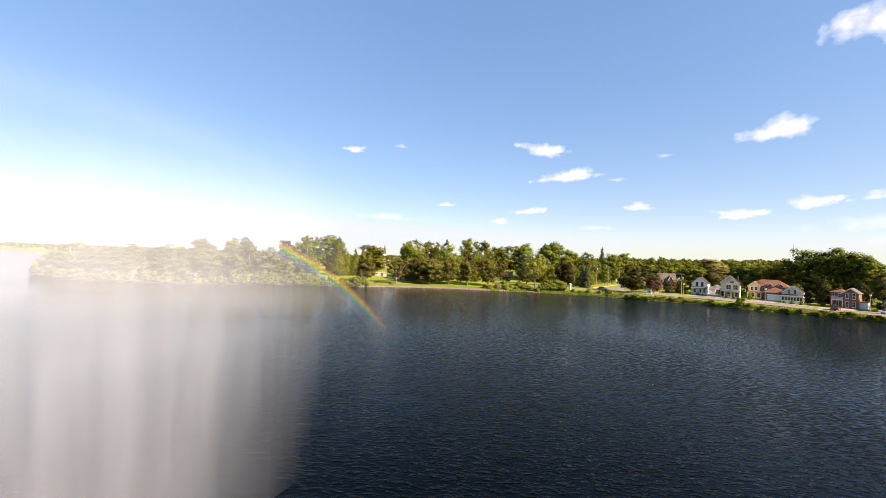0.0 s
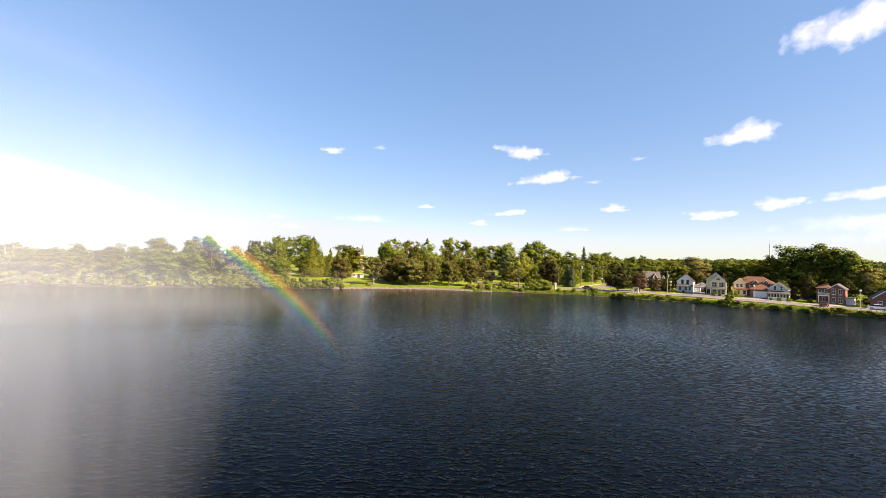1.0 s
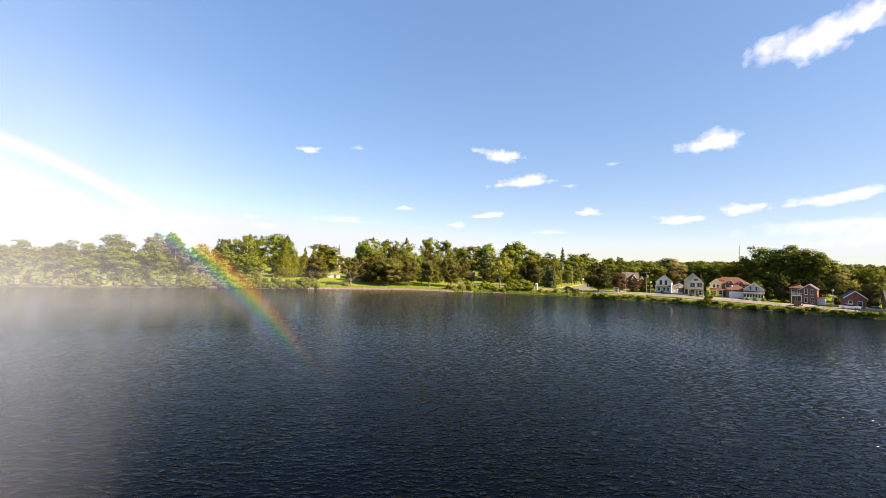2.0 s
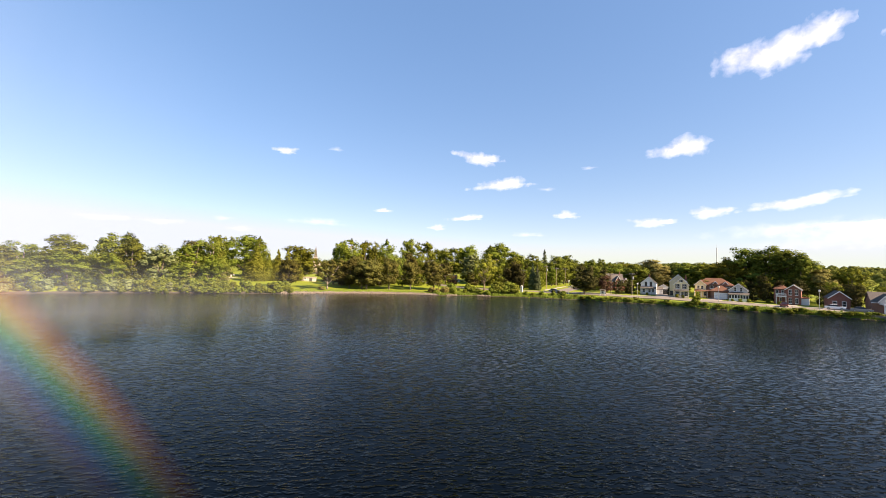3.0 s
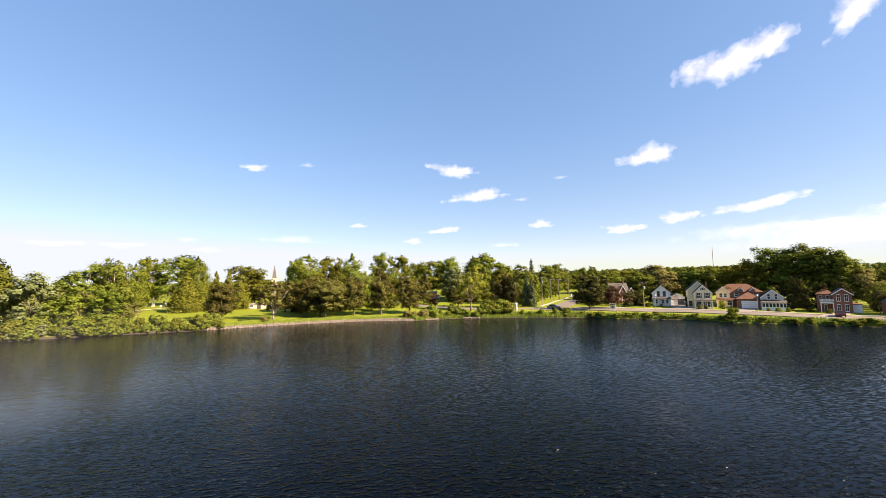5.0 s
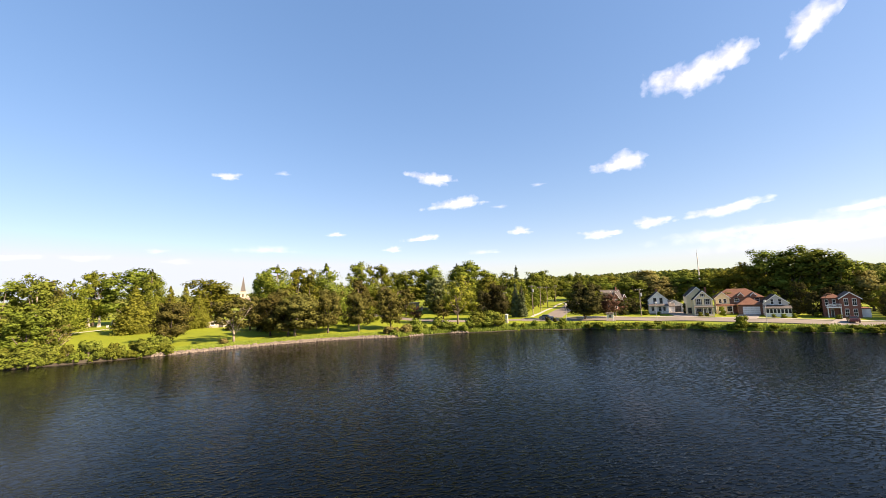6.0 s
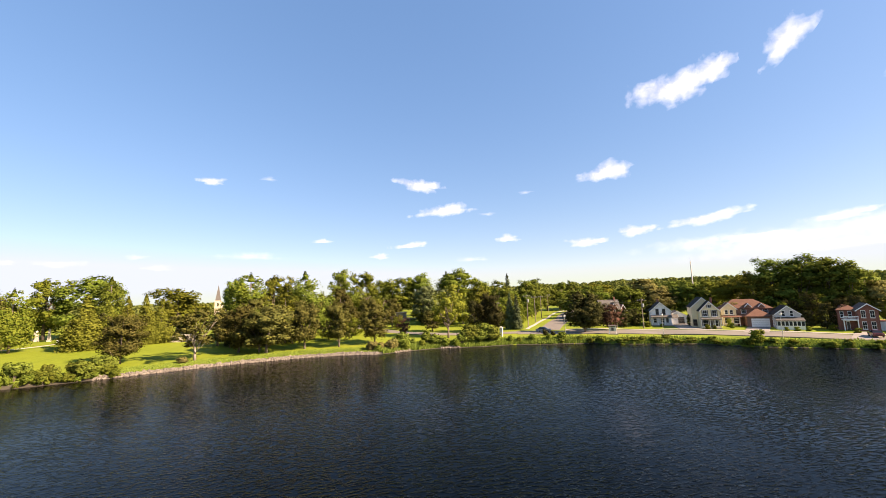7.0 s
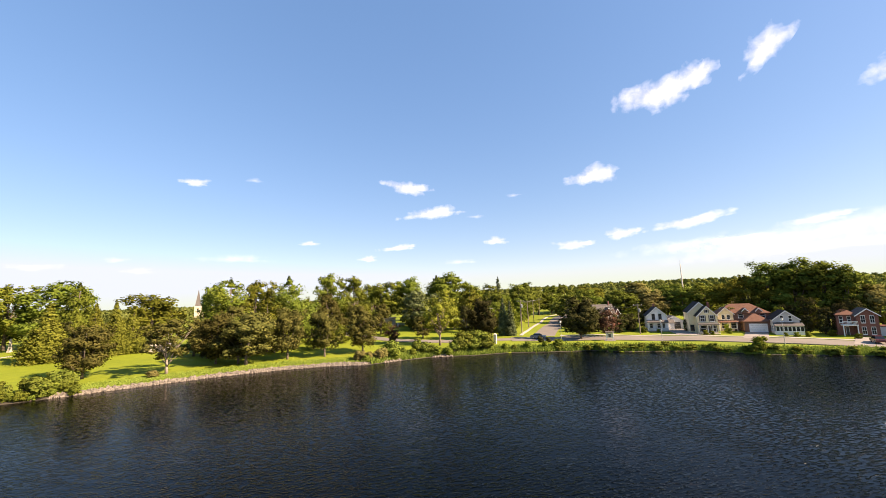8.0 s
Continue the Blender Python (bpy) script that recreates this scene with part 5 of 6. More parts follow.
def headstones():
    proto_bm = bmesh.new()
    add_box(proto_bm, -0.35, 0.35, -0.1, 0.1, -0.1, 0.95, 0.05)
    proto = part("headstone", proto_bm, STONE_PALE)
    r = random.Random(3)
    for i in range(34):
        x, y = r.uniform(-14, 30), r.uniform(228, 262)
        if i % 3 == 0:
            x, y = r.uniform(-100, -76), r.uniform(214, 236)
        s = r.uniform(0.8, 1.7)
        m = Matrix.LocRotScale((x, y, height(x, y)), Euler((0, 0, r.uniform(-0.3, 0.3))), (s, s, s))
        tagged(copy_thing(proto, m), "small pale headstone on the cemetery lawn", "headstone", "headstones")
    drop_thing(proto)


headstones()


# ------------------------------------------------------------------ street furniture
def utility_pole(x, y, tall_m, transformer=True, arms=1):
    z = height(x, y)
    p = thing("utility_pole", "weathered wooden utility pole with crossarm and grey transformer", "utility pole", "utility poles", at=pose(x, y, z, 0, 0, -35))
    mesh_ob("pole", *tube([(0, 0, -0.5), (0, 0, tall_m)], [0.17, 0.11], 9), WOOD_POLE, p)
    for k in range(arms):
        zz = tall_m - 0.5 - 0.9 * k
        box("crossarm", (-1.2, 1.2, -0.07, 0.07, zz - 0.08, zz + 0.08), WOOD_POLE, p)
        for xx in (-1.05, -0.4, 0.4, 1.05):
            mesh_ob("insulator", *tube([(xx, 0, zz + 0.08), (xx, 0, zz + 0.3)], [0.05, 0.035], 6), TRIM_WHITE, p)
    if transformer:
        mesh_ob("transformer", *tube([(0.38, 0, tall_m - 2.6), (0.38, 0, tall_m - 2.5), (0.38, 0, tall_m - 1.6), (0.38, 0, tall_m - 1.5)], [0.2, 0.28, 0.28, 0.2], 12), METAL, p, "grey transformer can")
    return Vector((x, y, z + tall_m - 0.3))


def street_lamp(x, y, tall_m):
    p = thing("street_lamp", "slim pale street lamp with white lantern on the verge", "street lamp", "street lamps", at=pose(x, y, height(x, y)))
    mesh_ob("pole", *tube([(0, 0, -0.3), (0, 0, 0.6), (0, 0, tall_m)], [0.11, 0.07, 0.045], 8), METAL, p)
    mesh_ob("lantern", *tube([(0, 0, tall_m), (0, 0, tall_m + 0.1), (0, 0, tall_m + 0.45), (0, 0, tall_m + 0.55)], [0.12, 0.24, 0.28, 0.1], 10), TRIM_WHITE, p, "white lantern")
    mesh_ob("cap", *tube([(0, 0, tall_m + 0.55), (0, 0, tall_m + 0.72)], [0.3, 0.05], 10), TRIM_DARK, p)


tops = [utility_pole(63.0, 189.5, 11.0), utility_pole(91.5, 169.2, 9.0), utility_pole(74.5, 207.0, 10.0, False),
        utility_pole(88.0, 228.0, 10.0, False), utility_pole(83.8, 171.5, 8.5, False)]
far_tops = [utility_pole(112.0, 266.0, 10.0, False, 2), utility_pole(53.5, 193.0, 9.0, False)]


def wires(a, b):
    for k in (-0.6, 0.6):
        pts = []
        for i in range(13):
            t = i / 12
            p = a.lerp(b, t)
            p = p + Vector((k * 0.7, k * 0.7, 0.4 - 1.0 * 4 * t * (1 - t)))
            pts.append(p)
        mesh_ob("power_line", *tube(pts, [0.014] * 13, 4), BLACK)
        tagged(bpy.context.scene.collection.objects[-1], "thin sagging black power line between poles", "power line", "power lines")


wires(tops[0], tops[2])
wires(tops[2], tops[3])
wires(tops[3], far_tops[0])
wires(tops[0], tops[4])
wires(tops[4], tops[1])
for lx, ly, lh in ((64.5, 168.5, 5.0), (84.1, 153.6, 5.2), (102.0, 137.5, 5.2), (117.5, 119.8, 5.6), (136.0, 97.0, 5.6)):
    street_lamp(lx, ly, lh)


def gate_pillar(x, y, tall_m):
    p = thing("gate_pillar", "pale stone gate pillar with a square cap", "pillar", "gate pillars", at=pose(x, y, height(x, y), 0, 0, -35))
    box("shaft", (-0.38, 0.38, -0.38, 0.38, -0.3, tall_m - 0.3), STONE_PALE, p)
    box("cap", (-0.5, 0.5, -0.5, 0.5, tall_m - 0.3, tall_m - 0.08), STONE_PALE, p)
    v = [(-0.4, -0.4, tall_m - 0.08), (0.4, -0.4, tall_m - 0.08), (0.4, 0.4, tall_m - 0.08), (-0.4, 0.4, tall_m - 0.08), (0, 0, tall_m + 0.2)]
    mesh_ob("finial", v, [(0, 1, 4), (1, 2, 4), (2, 3, 4), (3, 0, 4), (3, 2, 1, 0)], STONE_PALE, p)


gate_pillar(46.5, 172.7, 2.7)
gate_pillar(57.5, 190.6, 2.5)


def notice_board(x, y):
    p = thing("notice_board", "white-framed notice board on two posts by the lake", "notice board", at=pose(x, y, height(x, y), 0, 0, -38))
    posts(p, (-0.85, 0.85), 0, -0.3, 2.3, TRIM_WHITE, 0.08)
    box("panel", (-0.77, 0.77, -0.04, 0.04, 0.8, 1.95), STONE_PALE, p)
    box("sheet", (-0.3, 0.3, -0.07, -0.042, 1.0, 1.75), TRIM_DARK, p, "dark printed sheet", 0.004)
    mesh_ob("roof", *joined([slab((-1.05, -0.4, 2.25), (1.05, -0.4, 2.25), (1.05, 0, 2.55), (-1.05, 0, 2.55), 0.06),
                             slab((1.05, 0.4, 2.25), (-1.05, 0.4, 2.25), (-1.05, 0, 2.55), (1.05, 0, 2.55), 0.06)]), ROOF_GREY, p)
    box("foot_slab", (-1.4, 1.4, -0.7, 0.7, -0.2, 0.12), CONCRETE, p)


notice_board(75.4, 162.3)


def radio_mast(x, y, top):
    z = height(x, y)
    p = thing("radio_mast", "tall slim pale radio mast above the woods", "mast", at=pose(x, y, z))
    n = int((top - z) / 4)
    for k in range(n):
        a, b = k * (top - z) / n, (k + 1) * (top - z) / n
        r = 0.45 - 0.2 * k / n
        mesh_ob("section", *tube([(0, 0, a), (0, 0, b)], [r, r - 0.03], 8), MAST_RED, p)
    mesh_ob("aerial", *tube([(0, 0, top - z), (0, 0, top - z + 2.5)], [0.12, 0.05], 6), METAL, p)


radio_mast(209.0, 262.5, 29.8)


def car(x, y, turn, paint, label):
    """A parked saloon: shaped body and cabin, four wheels, lamps, glass."""
    z = height(x, y) + 0.13
    c = thing("car", label, "car", "parked cars", at=pose(x, y, z, 0, 0, turn))
    side = [(-2.15, 0.35), (2.15, 0.35), (2.2, 0.7), (2.05, 0.86), (1.15, 0.95), (-1.55, 0.98), (-2.15, 0.92), (-2.2, 0.6)]
    cab = [(-1.65, 0.96), (1.1, 0.94), (0.45, 1.42), (-1.05, 1.46)]

    def loft(ring, wa, wb, zs):
        v = [(px, -w, pz) for (px, pz), w in zip(ring, wa)] + [(px, w, pz) for (px, pz), w in zip(ring, wb)]
        n = len(ring)
        return v, [tuple(range(n)), tuple(reversed(range(n, 2 * n)))] + [(i, i + n, (i + 1) % n + n, (i + 1) % n) for i in range(n)]
    mesh_ob("body", *loft(side, [0.86] * 8, [0.86] * 8, 0), paint, c)
    mesh_ob("cabin", *loft(cab, [0.78, 0.78, 0.62, 0.62], [0.78, 0.78, 0.62, 0.62], 0), GLASS, c, "dark tinted windows")
    mesh_ob("roof_panel", *_bx(-1.05, 0.45, -0.62, 0.62, 1.42, 1.48), paint, c)
    for wx in (-1.35, 1.35):
        for wy in (-0.8, 0.8):
            w = new("wheel")
            w.parent = c
            s = 1 if wy > 0 else -1
            mesh_ob("tyre", *tube([(wx, wy - 0.1, 0.32), (wx, wy + 0.1, 0.32)], [0.32, 0.32], 14), BLACK, w)
            mesh_ob("rim", *tube([(wx, wy + s * 0.1, 0.32), (wx, wy + s * 0.12, 0.32)], [0.2, 0.18], 10), METAL, w)
    for yy in (-0.6, 0.6):
        mesh_ob("headlight", *_bx(2.12, 2.22, yy - 0.16, yy + 0.16, 0.62, 0.78), TRIM_WHITE, c)
        mesh_ob("tail_light", *_bx(-2.22, -2.12, yy - 0.14, yy + 0.14, 0.68, 0.86), BRICK_RED, c)


car(116.4, 129.0, 40, CAR_DARK, "dark red car parked at the roadside")
car(124.5, 121.5, -52, CAR_WHITE, "white car parked by the driveway")
car(126.5, 116.5, -52, CAR_GREY, "grey car parked by the road")
car(61.5, 176.0, -38, CAR_GREY, "dark grey car standing at the junction")


# ------------------------------------------------------------------ stone bank
def riprap():
    """The rough stone revetment below the lawn."""
    rng = np.random.default_rng(8)
    pieces_v, pieces_f, base = [], [], 0
    ico = bmesh.new()
    bmesh.ops.create_icosphere(ico, subdivisions=1, radius=1.0)
    iv = np.array([v.co[:] for v in ico.verts])
    jf = np.array([[v.index for v in f.verts] for f in ico.faces])
    ico.free()
    for i in range(2600):
        x = rng.uniform(-42.5, 11) if i < 2100 else rng.choice([rng.uniform(15, 19), rng.uniform(27, 32)])
        d = rng.uniform(-0.3, 0.85)
        y = float(shore(x)) + d
        s = rng.uniform(0.14, 0.34)
        sc = s * rng.uniform(0.7, 1.4, 3)
        v = iv * (1 + 0.18 * rng.normal(size=(len(iv), 1))) * sc
        a = rng.uniform(0, 6.28)
        v = v @ np.array([[math.cos(a), -math.sin(a), 0], [math.sin(a), math.cos(a), 0], [0, 0, 1]])
        v += np.array([x, y, height(x, y) + 0.12 * s])
        pieces_v.append(v)
        pieces_f.append(jf + base)
        base += len(v)
    ob = mesh_ob("stone_bank", np.concatenate(pieces_v).tolist(), np.concatenate(pieces_f).tolist(), RIPRAP)
    tagged(ob, "rough grey-brown stones lining the water's edge", "stones", kind="stuff")


riprap()


# grass tufts on the bank
def tufts():
    rng = np.random.default_rng(9)
    n = 70000
    x = rng.uniform(-64, 165, n)
    d = np.abs(rng.normal(size=n)) * 2.0 + np.where(x > 12, 0.0, 0.9)
    y = shore(x) + d
    z = land(x, y)
    p = np.stack([x, y, z], -1)
    h = rng.uniform(0.25, 0.8, (n, 1)) * np.where(x < 10, 0.2, 1.0)[:, None]
    a = rng.uniform(0, 2 * math.pi, n)
    u = np.stack([np.cos(a), np.sin(a), 0 * a], -1) * rng.uniform(0.08, 0.2, (n, 1))
    leanv = rng.normal(size=(n, 3)) * 0.2 * h
    leanv[:, 2] = 0
    v = np.stack([p - u, p + u, p + leanv + np.concatenate([np.zeros((n, 2)), h], 1)], 1).reshape(-1, 3)
    f = np.arange(3 * n).reshape(-1, 3)
    ob = mesh_ob("tall_grass", v.tolist(), f.tolist(), LEAF_REED)
    tagged(ob, "long bright grass growing along the bank", "grass", kind="stuff")


tufts()


# ------------------------------------------------------------------ clouds
def cloud_material(name, cover, soft):
    """Vapour far off, its sunlit brightness put in as emission, torn at its rim (u runs from the middle out, v from
    base to crown).
    """
    m, nt, out = material(name)
    c = coords(nt)
    sep = nt.nodes.new("ShaderNodeSeparateXYZ")
    nt.links.new(coords(nt, "UV"), sep.inputs[0])
    billow = noise_tex(nt, c, 0.014, 4, 0.5, 0.2)
    broad = noise_tex(nt, c, 0.005, 3, 0.5)
    body = maths(nt, "ADD", maths(nt, "SUBTRACT", 1.0, sep.outputs[0]), maths(nt, "MULTIPLY", maths(nt, "SUBTRACT", billow, 0.5), 1.15))
    a = maths(nt, "MULTIPLY", ramp(nt, body, (0.12, (0, 0, 0)), (0.12 + soft, (1, 1, 1))), cover)
    lit = maths(nt, "ADD", maths(nt, "MULTIPLY", broad, 0.5), maths(nt, "MULTIPLY", billow, 0.5))
    # noise greys in the glow stand in for lit and shaded billows
    col = ramp(nt, lit, (0.34, (0.56, 0.59, 0.66)), (0.48, (0.80, 0.82, 0.89)), (0.62, (0.93, 0.95, 1.0)))
    e = nt.nodes.new("ShaderNodeEmission")
    nt.links.new(col, e.inputs[0])
    e.inputs[1].default_value = 0.46
    clear = nt.nodes.new("ShaderNodeBsdfTransparent")
    mx = nt.nodes.new("ShaderNodeMixShader")
    nt.links.new(a, mx.inputs[0])
    nt.links.new(clear.outputs[0], mx.inputs[1])
    nt.links.new(e.outputs[0], mx.inputs[2])
    nt.links.new(mx.outputs[0], out.inputs[0])
    return m


CLOUD_BODY = cloud_material("cloud_body", 1.0, 0.8)
CLOUD_THIN = cloud_material("cloud_thin", 0.36, 1.0)
SKY_R = 3000.0


def sky_point(az, el, r=SKY_R):
    a, e = radians(az), radians(el)
    return Vector((math.sin(a) * math.cos(e), math.cos(a) * math.cos(e), math.sin(e))) * r


def cloud(seed, az, el, wide, tall_deg, tilt=0.0, thin=False, label="small white fair-weather cloud"):
    """A cloud of the far sky at a bearing and height in degrees, with its breadth and depth in degrees: a domed, lobed bank of vapour."""
    rng = np.random.default_rng(seed)
    at = sky_point(az, el)
    a, b = radians(wide) * SKY_R * 0.62, radians(tall_deg) * SKY_R * 0.70
    n, rings = 40, 6
    ph = rng.uniform(0, 6.28, 4)
    verts, uvs, faces = [(0, -0.10 * a, 0)], [(0, 0.5)], []
    for j in range(1, rings + 1):
        r = j / rings
        for i in range(n):
            t = 2 * math.pi * i / n
            lobe = 1 + 0.16 * math.sin(3 * t + ph[0]) + 0.10 * math.sin(5 * t + ph[1]) + 0.06 * math.sin(9 * t + ph[2])
            x = a * r * lobe * math.cos(t)
            z = b * r * lobe * (math.sin(t) if math.sin(t) > 0 else 0.75 * math.sin(t)) + tilt * x
            verts.append((x, -0.10 * a * (1 - r * r), z))
            uvs.append((r, 0.5 + 0.5 * r * math.sin(t)))
    for i in range(n):
        faces.append((0, 1 + i, 1 + (i + 1) % n))
        for j in range(rings - 1):
            p, q = 1 + j * n, 1 + (j + 1) * n
            faces.append((p + i, q + i, q + (i + 1) % n, p + (i + 1) % n))
    ob = mesh_ob("cloud", verts, faces, CLOUD_THIN if thin else CLOUD_BODY, smooth=True, uvs=uvs)
    ob.matrix_basis = Matrix.Translation(at) @ Euler((radians(el), 0, radians(-az))).to_matrix().to_4x4()
    tagged(ob, label, "cloud", "fair-weather clouds")


cloud(101, 45.8, 24.6, 9.8, 3.8, 0.06)
cloud(102, 50.2, 25.6, 3.3, 2.4, 0.2)
cloud(103, 56.9, 25.9, 4.2, 3.4, 0.5)
cloud(104, 68.0, 20.9, 7.0, 3.6, 0.3)
cloud(105, 36.7, 16.1, 6.4, 2.4, 0.08)
cloud(106, 9.9, 16.4, 6.2, 1.8, -0.15)
cloud(107, 13.5, 12.7, 8.0, 1.7, 0.08)
cloud(108, -18.0, 15.6, 3.0, 0.9)
cloud(109, 22.6, 8.3, 3.2, 1.1)
cloud(110, 47.6, 8.6, 8.5, 1.3, 0.12)
cloud(111, 33.4, 7.0, 5.0, 1.2)
cloud(112, 39.6, 8.0, 4.0, 1.4)
cloud(113, 66.5, 9.7, 4.0, 1.0, 0.05)
cloud(116, 51.5, 5.9, 6.0, 0.8, 0.04)
cloud(117, 59.0, 7.2, 5.0, 0.9, 0.08)
cloud(114, 8.2, 7.8, 5.0, 0.8, 0.1)
cloud(115, 4.0, 6.3, 2.4, 0.9)
for k, (az, el, w, h) in enumerate(((-4.1, 8.5, 2.6, 0.6), (-23.0, 4.7, 3.0, 0.8), (-25.1, 5.9, 2.4, 0.6), (-31.5, 4.9, 4.0, 0.7), (-37.0, 4.8, 5.0, 0.6),
                                    (-11.2, 16.6, 2.0, 0.6), (25.6, 14.7, 2.0, 0.5), (20.0, 12.0, 2.4, 0.5), (-13.5, 6.3, 8.0, 1.0), (17.0, 5.5, 5.0, 0.7))):
    cloud(130 + k, az, el, w, h, 0.0, k > 0, "faint thin scrap of white cloud")
for k, (az, el, w, h) in enumerate(((46.0, 5.8, 9.0, 1.3), (53.0, 5.6, 11.0, 1.6), (60.5, 6.2, 11.0, 1.9), (67.0, 6.6, 9.0, 2.0), (76.0, 7.0, 12.0, 2.4), (58.0, 4.2, 16.0, 1.2), (52.0, 5.0, 22.0, 3.0), (66.0, 5.6, 26.0, 3.2))):
    cloud(150 + k, az, el, w, h, 0.03, True, "long pale cloud bank low over the woods")


# ------------------------------------------------------------------ fountain spray and rainbow
def sheet(name, line, z0, z1, mat, label, category, slant=0.0, cols=48, rows=12):
    """A hanging veil of spray above a line on the water."""
    pts = [Vector((*p, 0)) for p in line]
    runs = [0.0]
    for p, q in zip(pts[:-1], pts[1:]):
        runs.append(runs[-1] + (q - p).length)
    xs = [p.x for p in pts]
    ys = [p.y for p in pts]
    verts, uvs, faces = [], [], []
    for j in range(rows + 1):
        for i in range(cols + 1):
            s, t = i / cols, j / rows
            g = s * runs[-1]
            x, y = float(np.interp(g, runs, xs)), float(np.interp(g, runs, ys))
            verts.append((x + 0.3 * math.sin(9 * s + 2 * t), y + 0.3 * math.cos(8 * s), z0 + (z1 - z0) * t))
            uvs.append((max(0.0, s - slant * (1 - t) ** 1.2), t))
    for j in range(rows):
        for i in range(cols):
            k = j * (cols + 1) + i
            faces.append((k, k + 1, k + cols + 2, k + cols + 1))
    ob = mesh_ob(name, verts, faces, mat, smooth=True, uvs=uvs)
    return tagged(ob, label, category, kind="stuff")


MIST_NEAR = mist_material("spray_near", (0.62, 0.70, 0.82), (((0.0, 0.0), (0.12, 0.30), (0.22, 0.75), (0.36, 1.0), (1.0, 1.0)), ((0.0, 1.0), (0.45, 1.0), (0.7, 0.35), (1.0, 0.0))),
                          (0.7, 0.7, 0.06), 0.34, 0.22, 0.80)
MIST_MID = mist_material("spray_mid", (0.64, 0.71, 0.82), (((0.0, 0.0), (0.2, 0.6), (0.5, 1.0), (1.0, 1.0)), ((0.0, 0.0), (0.6, 1.0), (0.75, 0.8), (1.0, 0.0))),
                         (0.3, 0.3, 0.04), 0.24, 0.28, 0.75)
MIST_FAR = mist_material("spray_far", (0.66, 0.72, 0.80), (((0.0, 0.0), (0.4, 0.7), (1.0, 1.0)), ((0.0, 0.1), (0.3, 0.9), (0.75, 0.5), (1.0, 0.0))),
                         (0.05, 0.05, 0.03), 0.36, 0.2, 0.7)
MIST_DRIFT = mist_material("spray_drift", (0.60, 0.68, 0.80), (((0.0, 0.0), (0.3, 0.7), (1.0, 1.0)), ((0.0, 0.0), (0.35, 1.0), (0.7, 0.6), (1.0, 0.0))),
                           (0.12, 0.12, 0.05), 0.20, 0.2, 0.75)
sheet("spray_veil", [(-4.8, 28.5), (-6.0, 22.0), (-8.0, 15.5), (-13.0, 8.0), (-25.0, 1.0)], 0.05, 19.0, MIST_NEAR, "drifting white veil of fountain spray over the lake", "spray", 0.20)
sheet("spray_curtain", [(-6.5, 36.0), (-11, 30), (-19, 21), (-32, 12), (-50, 3)], 0.05, 19.0, MIST_MID, "falling curtain of fine fountain spray", "spray", 0.12)
sheet("spray_drift", [(-10.0, 86.0), (-30, 73), (-62, 60), (-115, 46)], 0.05, 10.0, MIST_DRIFT, "thin drifting spray low over the lake", "spray")
sheet("spray_haze", [(-44.0, 84.0), (-110, 98), (-190, 112)], 0.05, 22.0, MIST_FAR, "thin haze of drifting spray before the wooded shore", "spray")


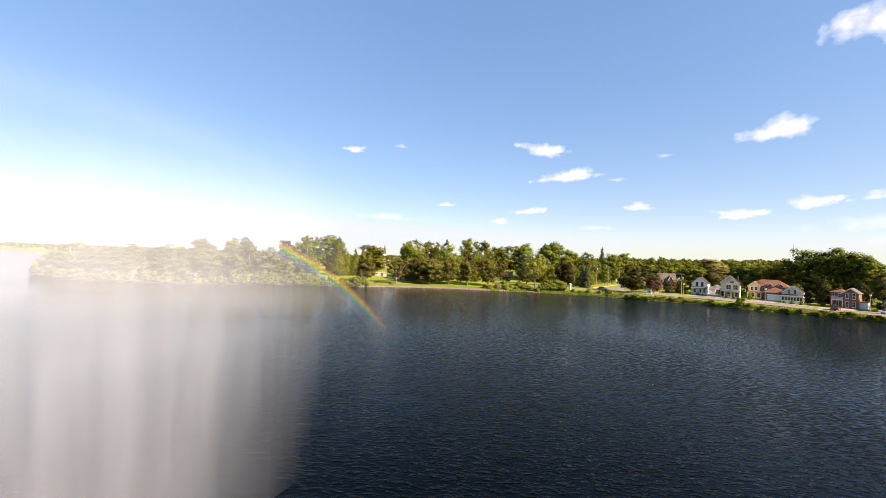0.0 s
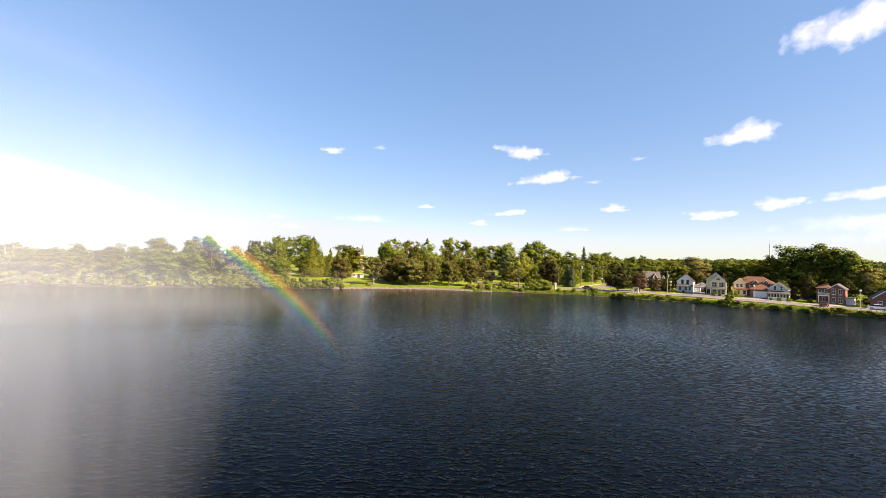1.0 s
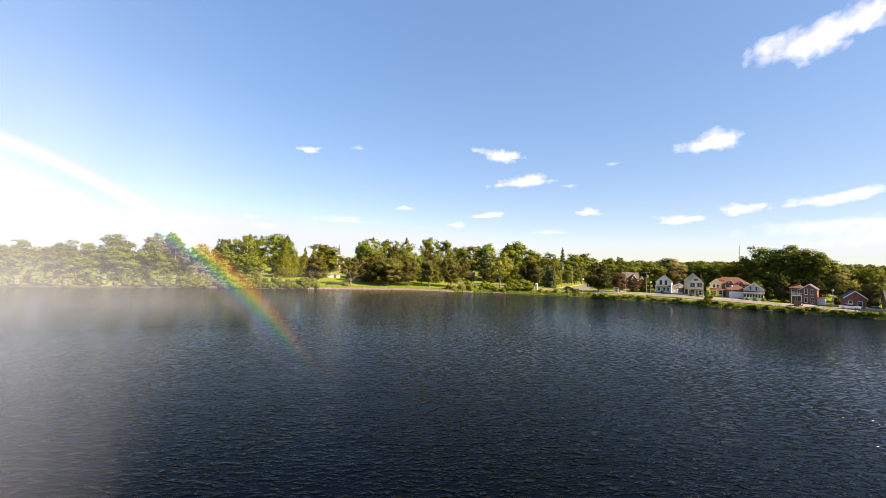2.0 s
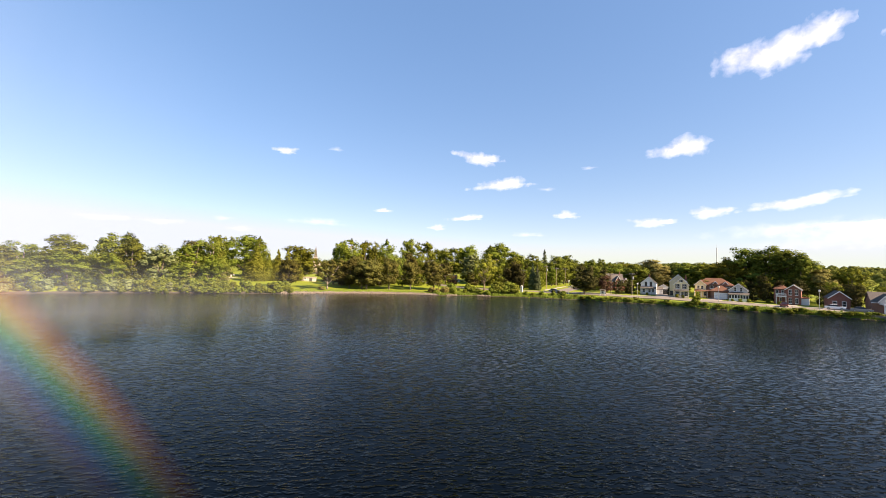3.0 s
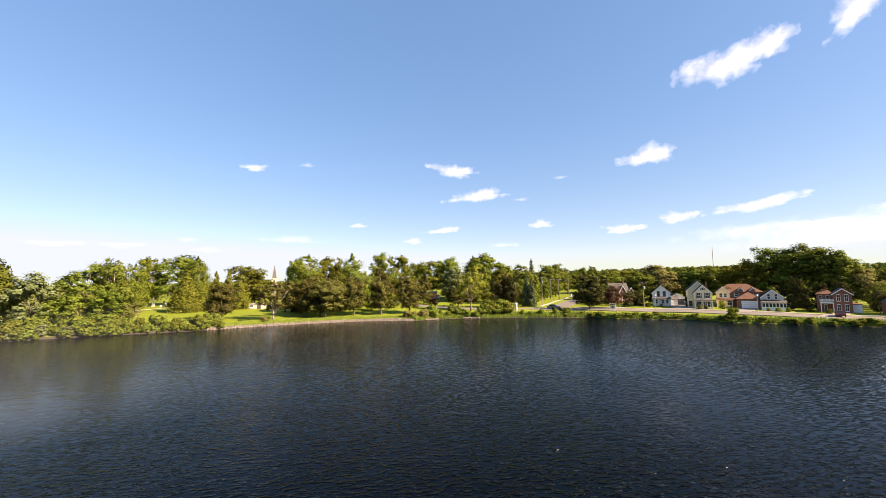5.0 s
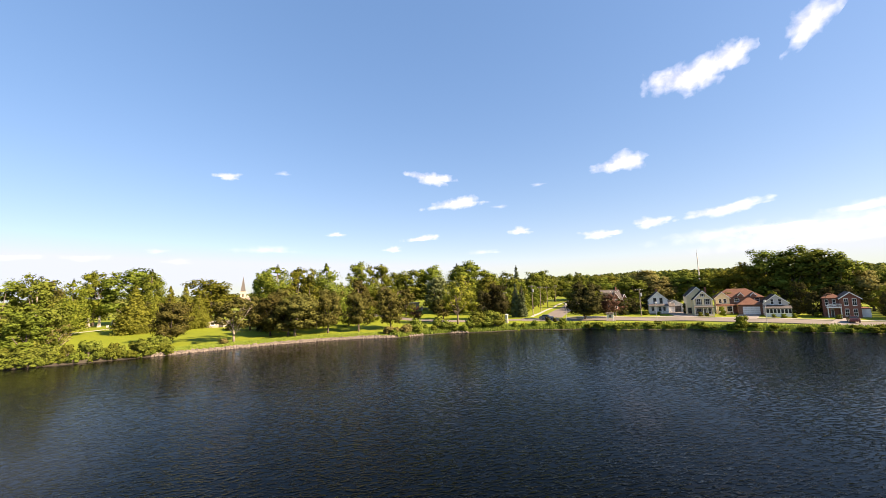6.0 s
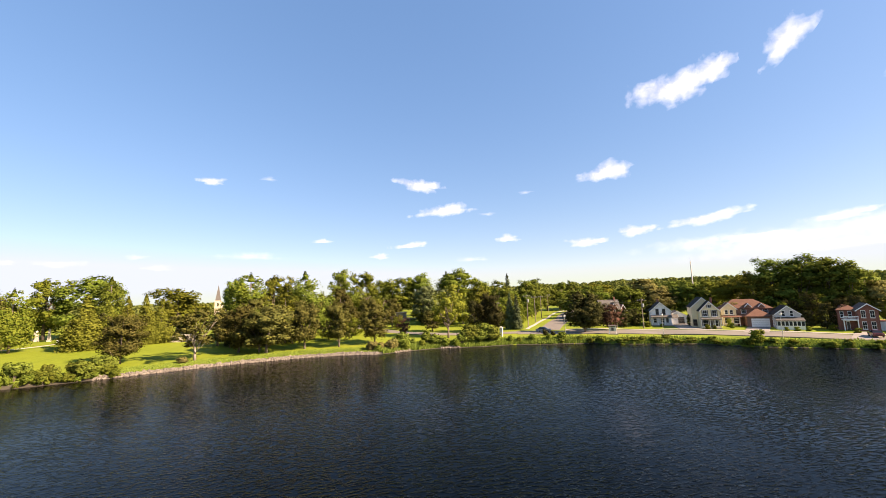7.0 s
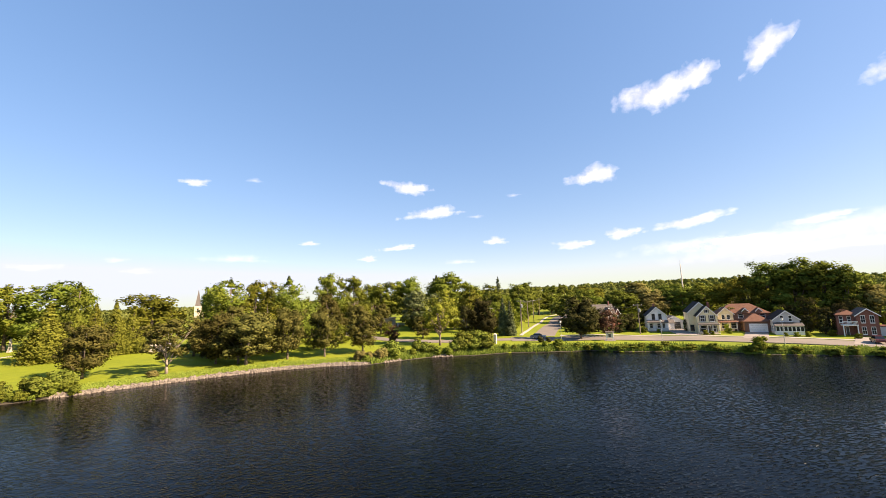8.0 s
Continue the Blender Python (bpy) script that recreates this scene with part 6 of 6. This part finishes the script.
def bow_material():
    """Rainbow light painted as colour across the band (u), red outside, with bright spray within."""
    m, nt, out = material("painted_rainbow")
    sep = nt.nodes.new("ShaderNodeSeparateXYZ")
    nt.links.new(coords(nt, "UV"), sep.inputs[0])
    u, v = sep.outputs[0], sep.outputs[1]
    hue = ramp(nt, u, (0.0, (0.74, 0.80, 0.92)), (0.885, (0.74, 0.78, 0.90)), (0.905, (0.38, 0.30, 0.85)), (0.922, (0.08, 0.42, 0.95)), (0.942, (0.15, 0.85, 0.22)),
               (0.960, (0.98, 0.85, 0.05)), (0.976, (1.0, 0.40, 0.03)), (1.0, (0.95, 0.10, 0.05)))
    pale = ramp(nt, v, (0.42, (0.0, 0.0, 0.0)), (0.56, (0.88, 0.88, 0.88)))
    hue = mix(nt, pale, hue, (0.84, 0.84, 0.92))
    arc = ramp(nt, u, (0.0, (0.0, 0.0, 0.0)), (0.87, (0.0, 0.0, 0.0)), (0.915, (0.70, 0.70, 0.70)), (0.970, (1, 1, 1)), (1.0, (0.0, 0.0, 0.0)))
    # brightness inside the bow, painted as a pale cover
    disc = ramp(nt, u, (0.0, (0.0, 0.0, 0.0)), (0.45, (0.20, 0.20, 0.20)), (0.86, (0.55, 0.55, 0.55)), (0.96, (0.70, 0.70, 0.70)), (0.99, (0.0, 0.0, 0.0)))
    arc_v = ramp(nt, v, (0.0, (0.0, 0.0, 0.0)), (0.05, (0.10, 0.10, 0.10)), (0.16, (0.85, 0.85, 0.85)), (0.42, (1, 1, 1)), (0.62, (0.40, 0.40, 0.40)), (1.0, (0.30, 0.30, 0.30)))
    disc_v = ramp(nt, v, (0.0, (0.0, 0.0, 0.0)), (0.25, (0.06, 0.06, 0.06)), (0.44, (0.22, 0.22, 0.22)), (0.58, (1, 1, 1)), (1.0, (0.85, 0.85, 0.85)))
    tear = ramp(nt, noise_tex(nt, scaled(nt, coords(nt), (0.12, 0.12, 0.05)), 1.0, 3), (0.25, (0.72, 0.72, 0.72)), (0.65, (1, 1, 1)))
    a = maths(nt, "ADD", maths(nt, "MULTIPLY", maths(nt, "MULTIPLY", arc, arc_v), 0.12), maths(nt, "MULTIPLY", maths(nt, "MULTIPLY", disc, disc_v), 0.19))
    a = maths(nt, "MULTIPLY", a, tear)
    d = nt.nodes.new("ShaderNodeBsdfDiffuse")
    nt.links.new(hue, d.inputs[0])
    clear = nt.nodes.new("ShaderNodeBsdfTransparent")
    mx = nt.nodes.new("ShaderNodeMixShader")
    nt.links.new(a, mx.inputs[0])
    nt.links.new(clear.outputs[0], mx.inputs[1])
    nt.links.new(d.outputs[0], mx.inputs[2])
    nt.links.new(mx.outputs[0], out.inputs[0])
    return m


def faint_bow_material():
    """The outer bow, its light painted as colour: broad, weak and nearly white."""
    m, nt, out = material("painted_outer_bow")
    sep = nt.nodes.new("ShaderNodeSeparateXYZ")
    nt.links.new(coords(nt, "UV"), sep.inputs[0])
    hue = ramp(nt, sep.outputs[0], (0.0, (0.85, 0.70, 0.70)), (0.45, (0.82, 0.82, 0.80)), (1.0, (0.72, 0.74, 0.90)))
    band = ramp(nt, sep.outputs[0], (0.0, (0, 0, 0)), (0.45, (1, 1, 1)), (1.0, (0, 0, 0)))
    along = ramp(nt, sep.outputs[1], (0.0, (0, 0, 0)), (0.4, (1, 1, 1)), (1.0, (1, 1, 1)))
    a = maths(nt, "MULTIPLY", maths(nt, "MULTIPLY", band, along), 0.022)
    d = nt.nodes.new("ShaderNodeBsdfDiffuse")
    nt.links.new(hue, d.inputs[0])
    clear = nt.nodes.new("ShaderNodeBsdfTransparent")
    mx = nt.nodes.new("ShaderNodeMixShader")
    nt.links.new(a, mx.inputs[0])
    nt.links.new(clear.outputs[0], mx.inputs[1])
    nt.links.new(d.outputs[0], mx.inputs[2])
    nt.links.new(mx.outputs[0], out.inputs[0])
    return m


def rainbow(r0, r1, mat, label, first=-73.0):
    """A bow painted about the point opposite the sun, on a sheet of spray over the lake, from r0 to r1 degrees."""
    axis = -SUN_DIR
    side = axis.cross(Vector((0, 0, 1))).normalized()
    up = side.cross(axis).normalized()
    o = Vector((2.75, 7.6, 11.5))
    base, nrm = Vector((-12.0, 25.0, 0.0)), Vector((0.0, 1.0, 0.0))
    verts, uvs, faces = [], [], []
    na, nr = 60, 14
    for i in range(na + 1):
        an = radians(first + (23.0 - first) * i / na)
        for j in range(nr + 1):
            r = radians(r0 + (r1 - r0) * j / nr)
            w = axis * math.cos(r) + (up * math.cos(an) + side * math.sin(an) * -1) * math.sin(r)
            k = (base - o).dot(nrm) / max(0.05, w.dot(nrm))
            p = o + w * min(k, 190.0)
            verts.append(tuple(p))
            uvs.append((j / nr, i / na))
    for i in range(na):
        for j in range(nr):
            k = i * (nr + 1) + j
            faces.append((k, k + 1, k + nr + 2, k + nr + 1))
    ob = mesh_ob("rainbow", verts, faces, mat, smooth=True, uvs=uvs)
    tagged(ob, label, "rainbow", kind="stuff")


rainbow(18.0, 42.4, bow_material(), "bright rainbow arc painted on a thin sheet in drifting fountain spray")
rainbow(50.0, 55.0, faint_bow_material(), "faint pale outer rainbow painted on a sheet in the thin spray", -30.0)
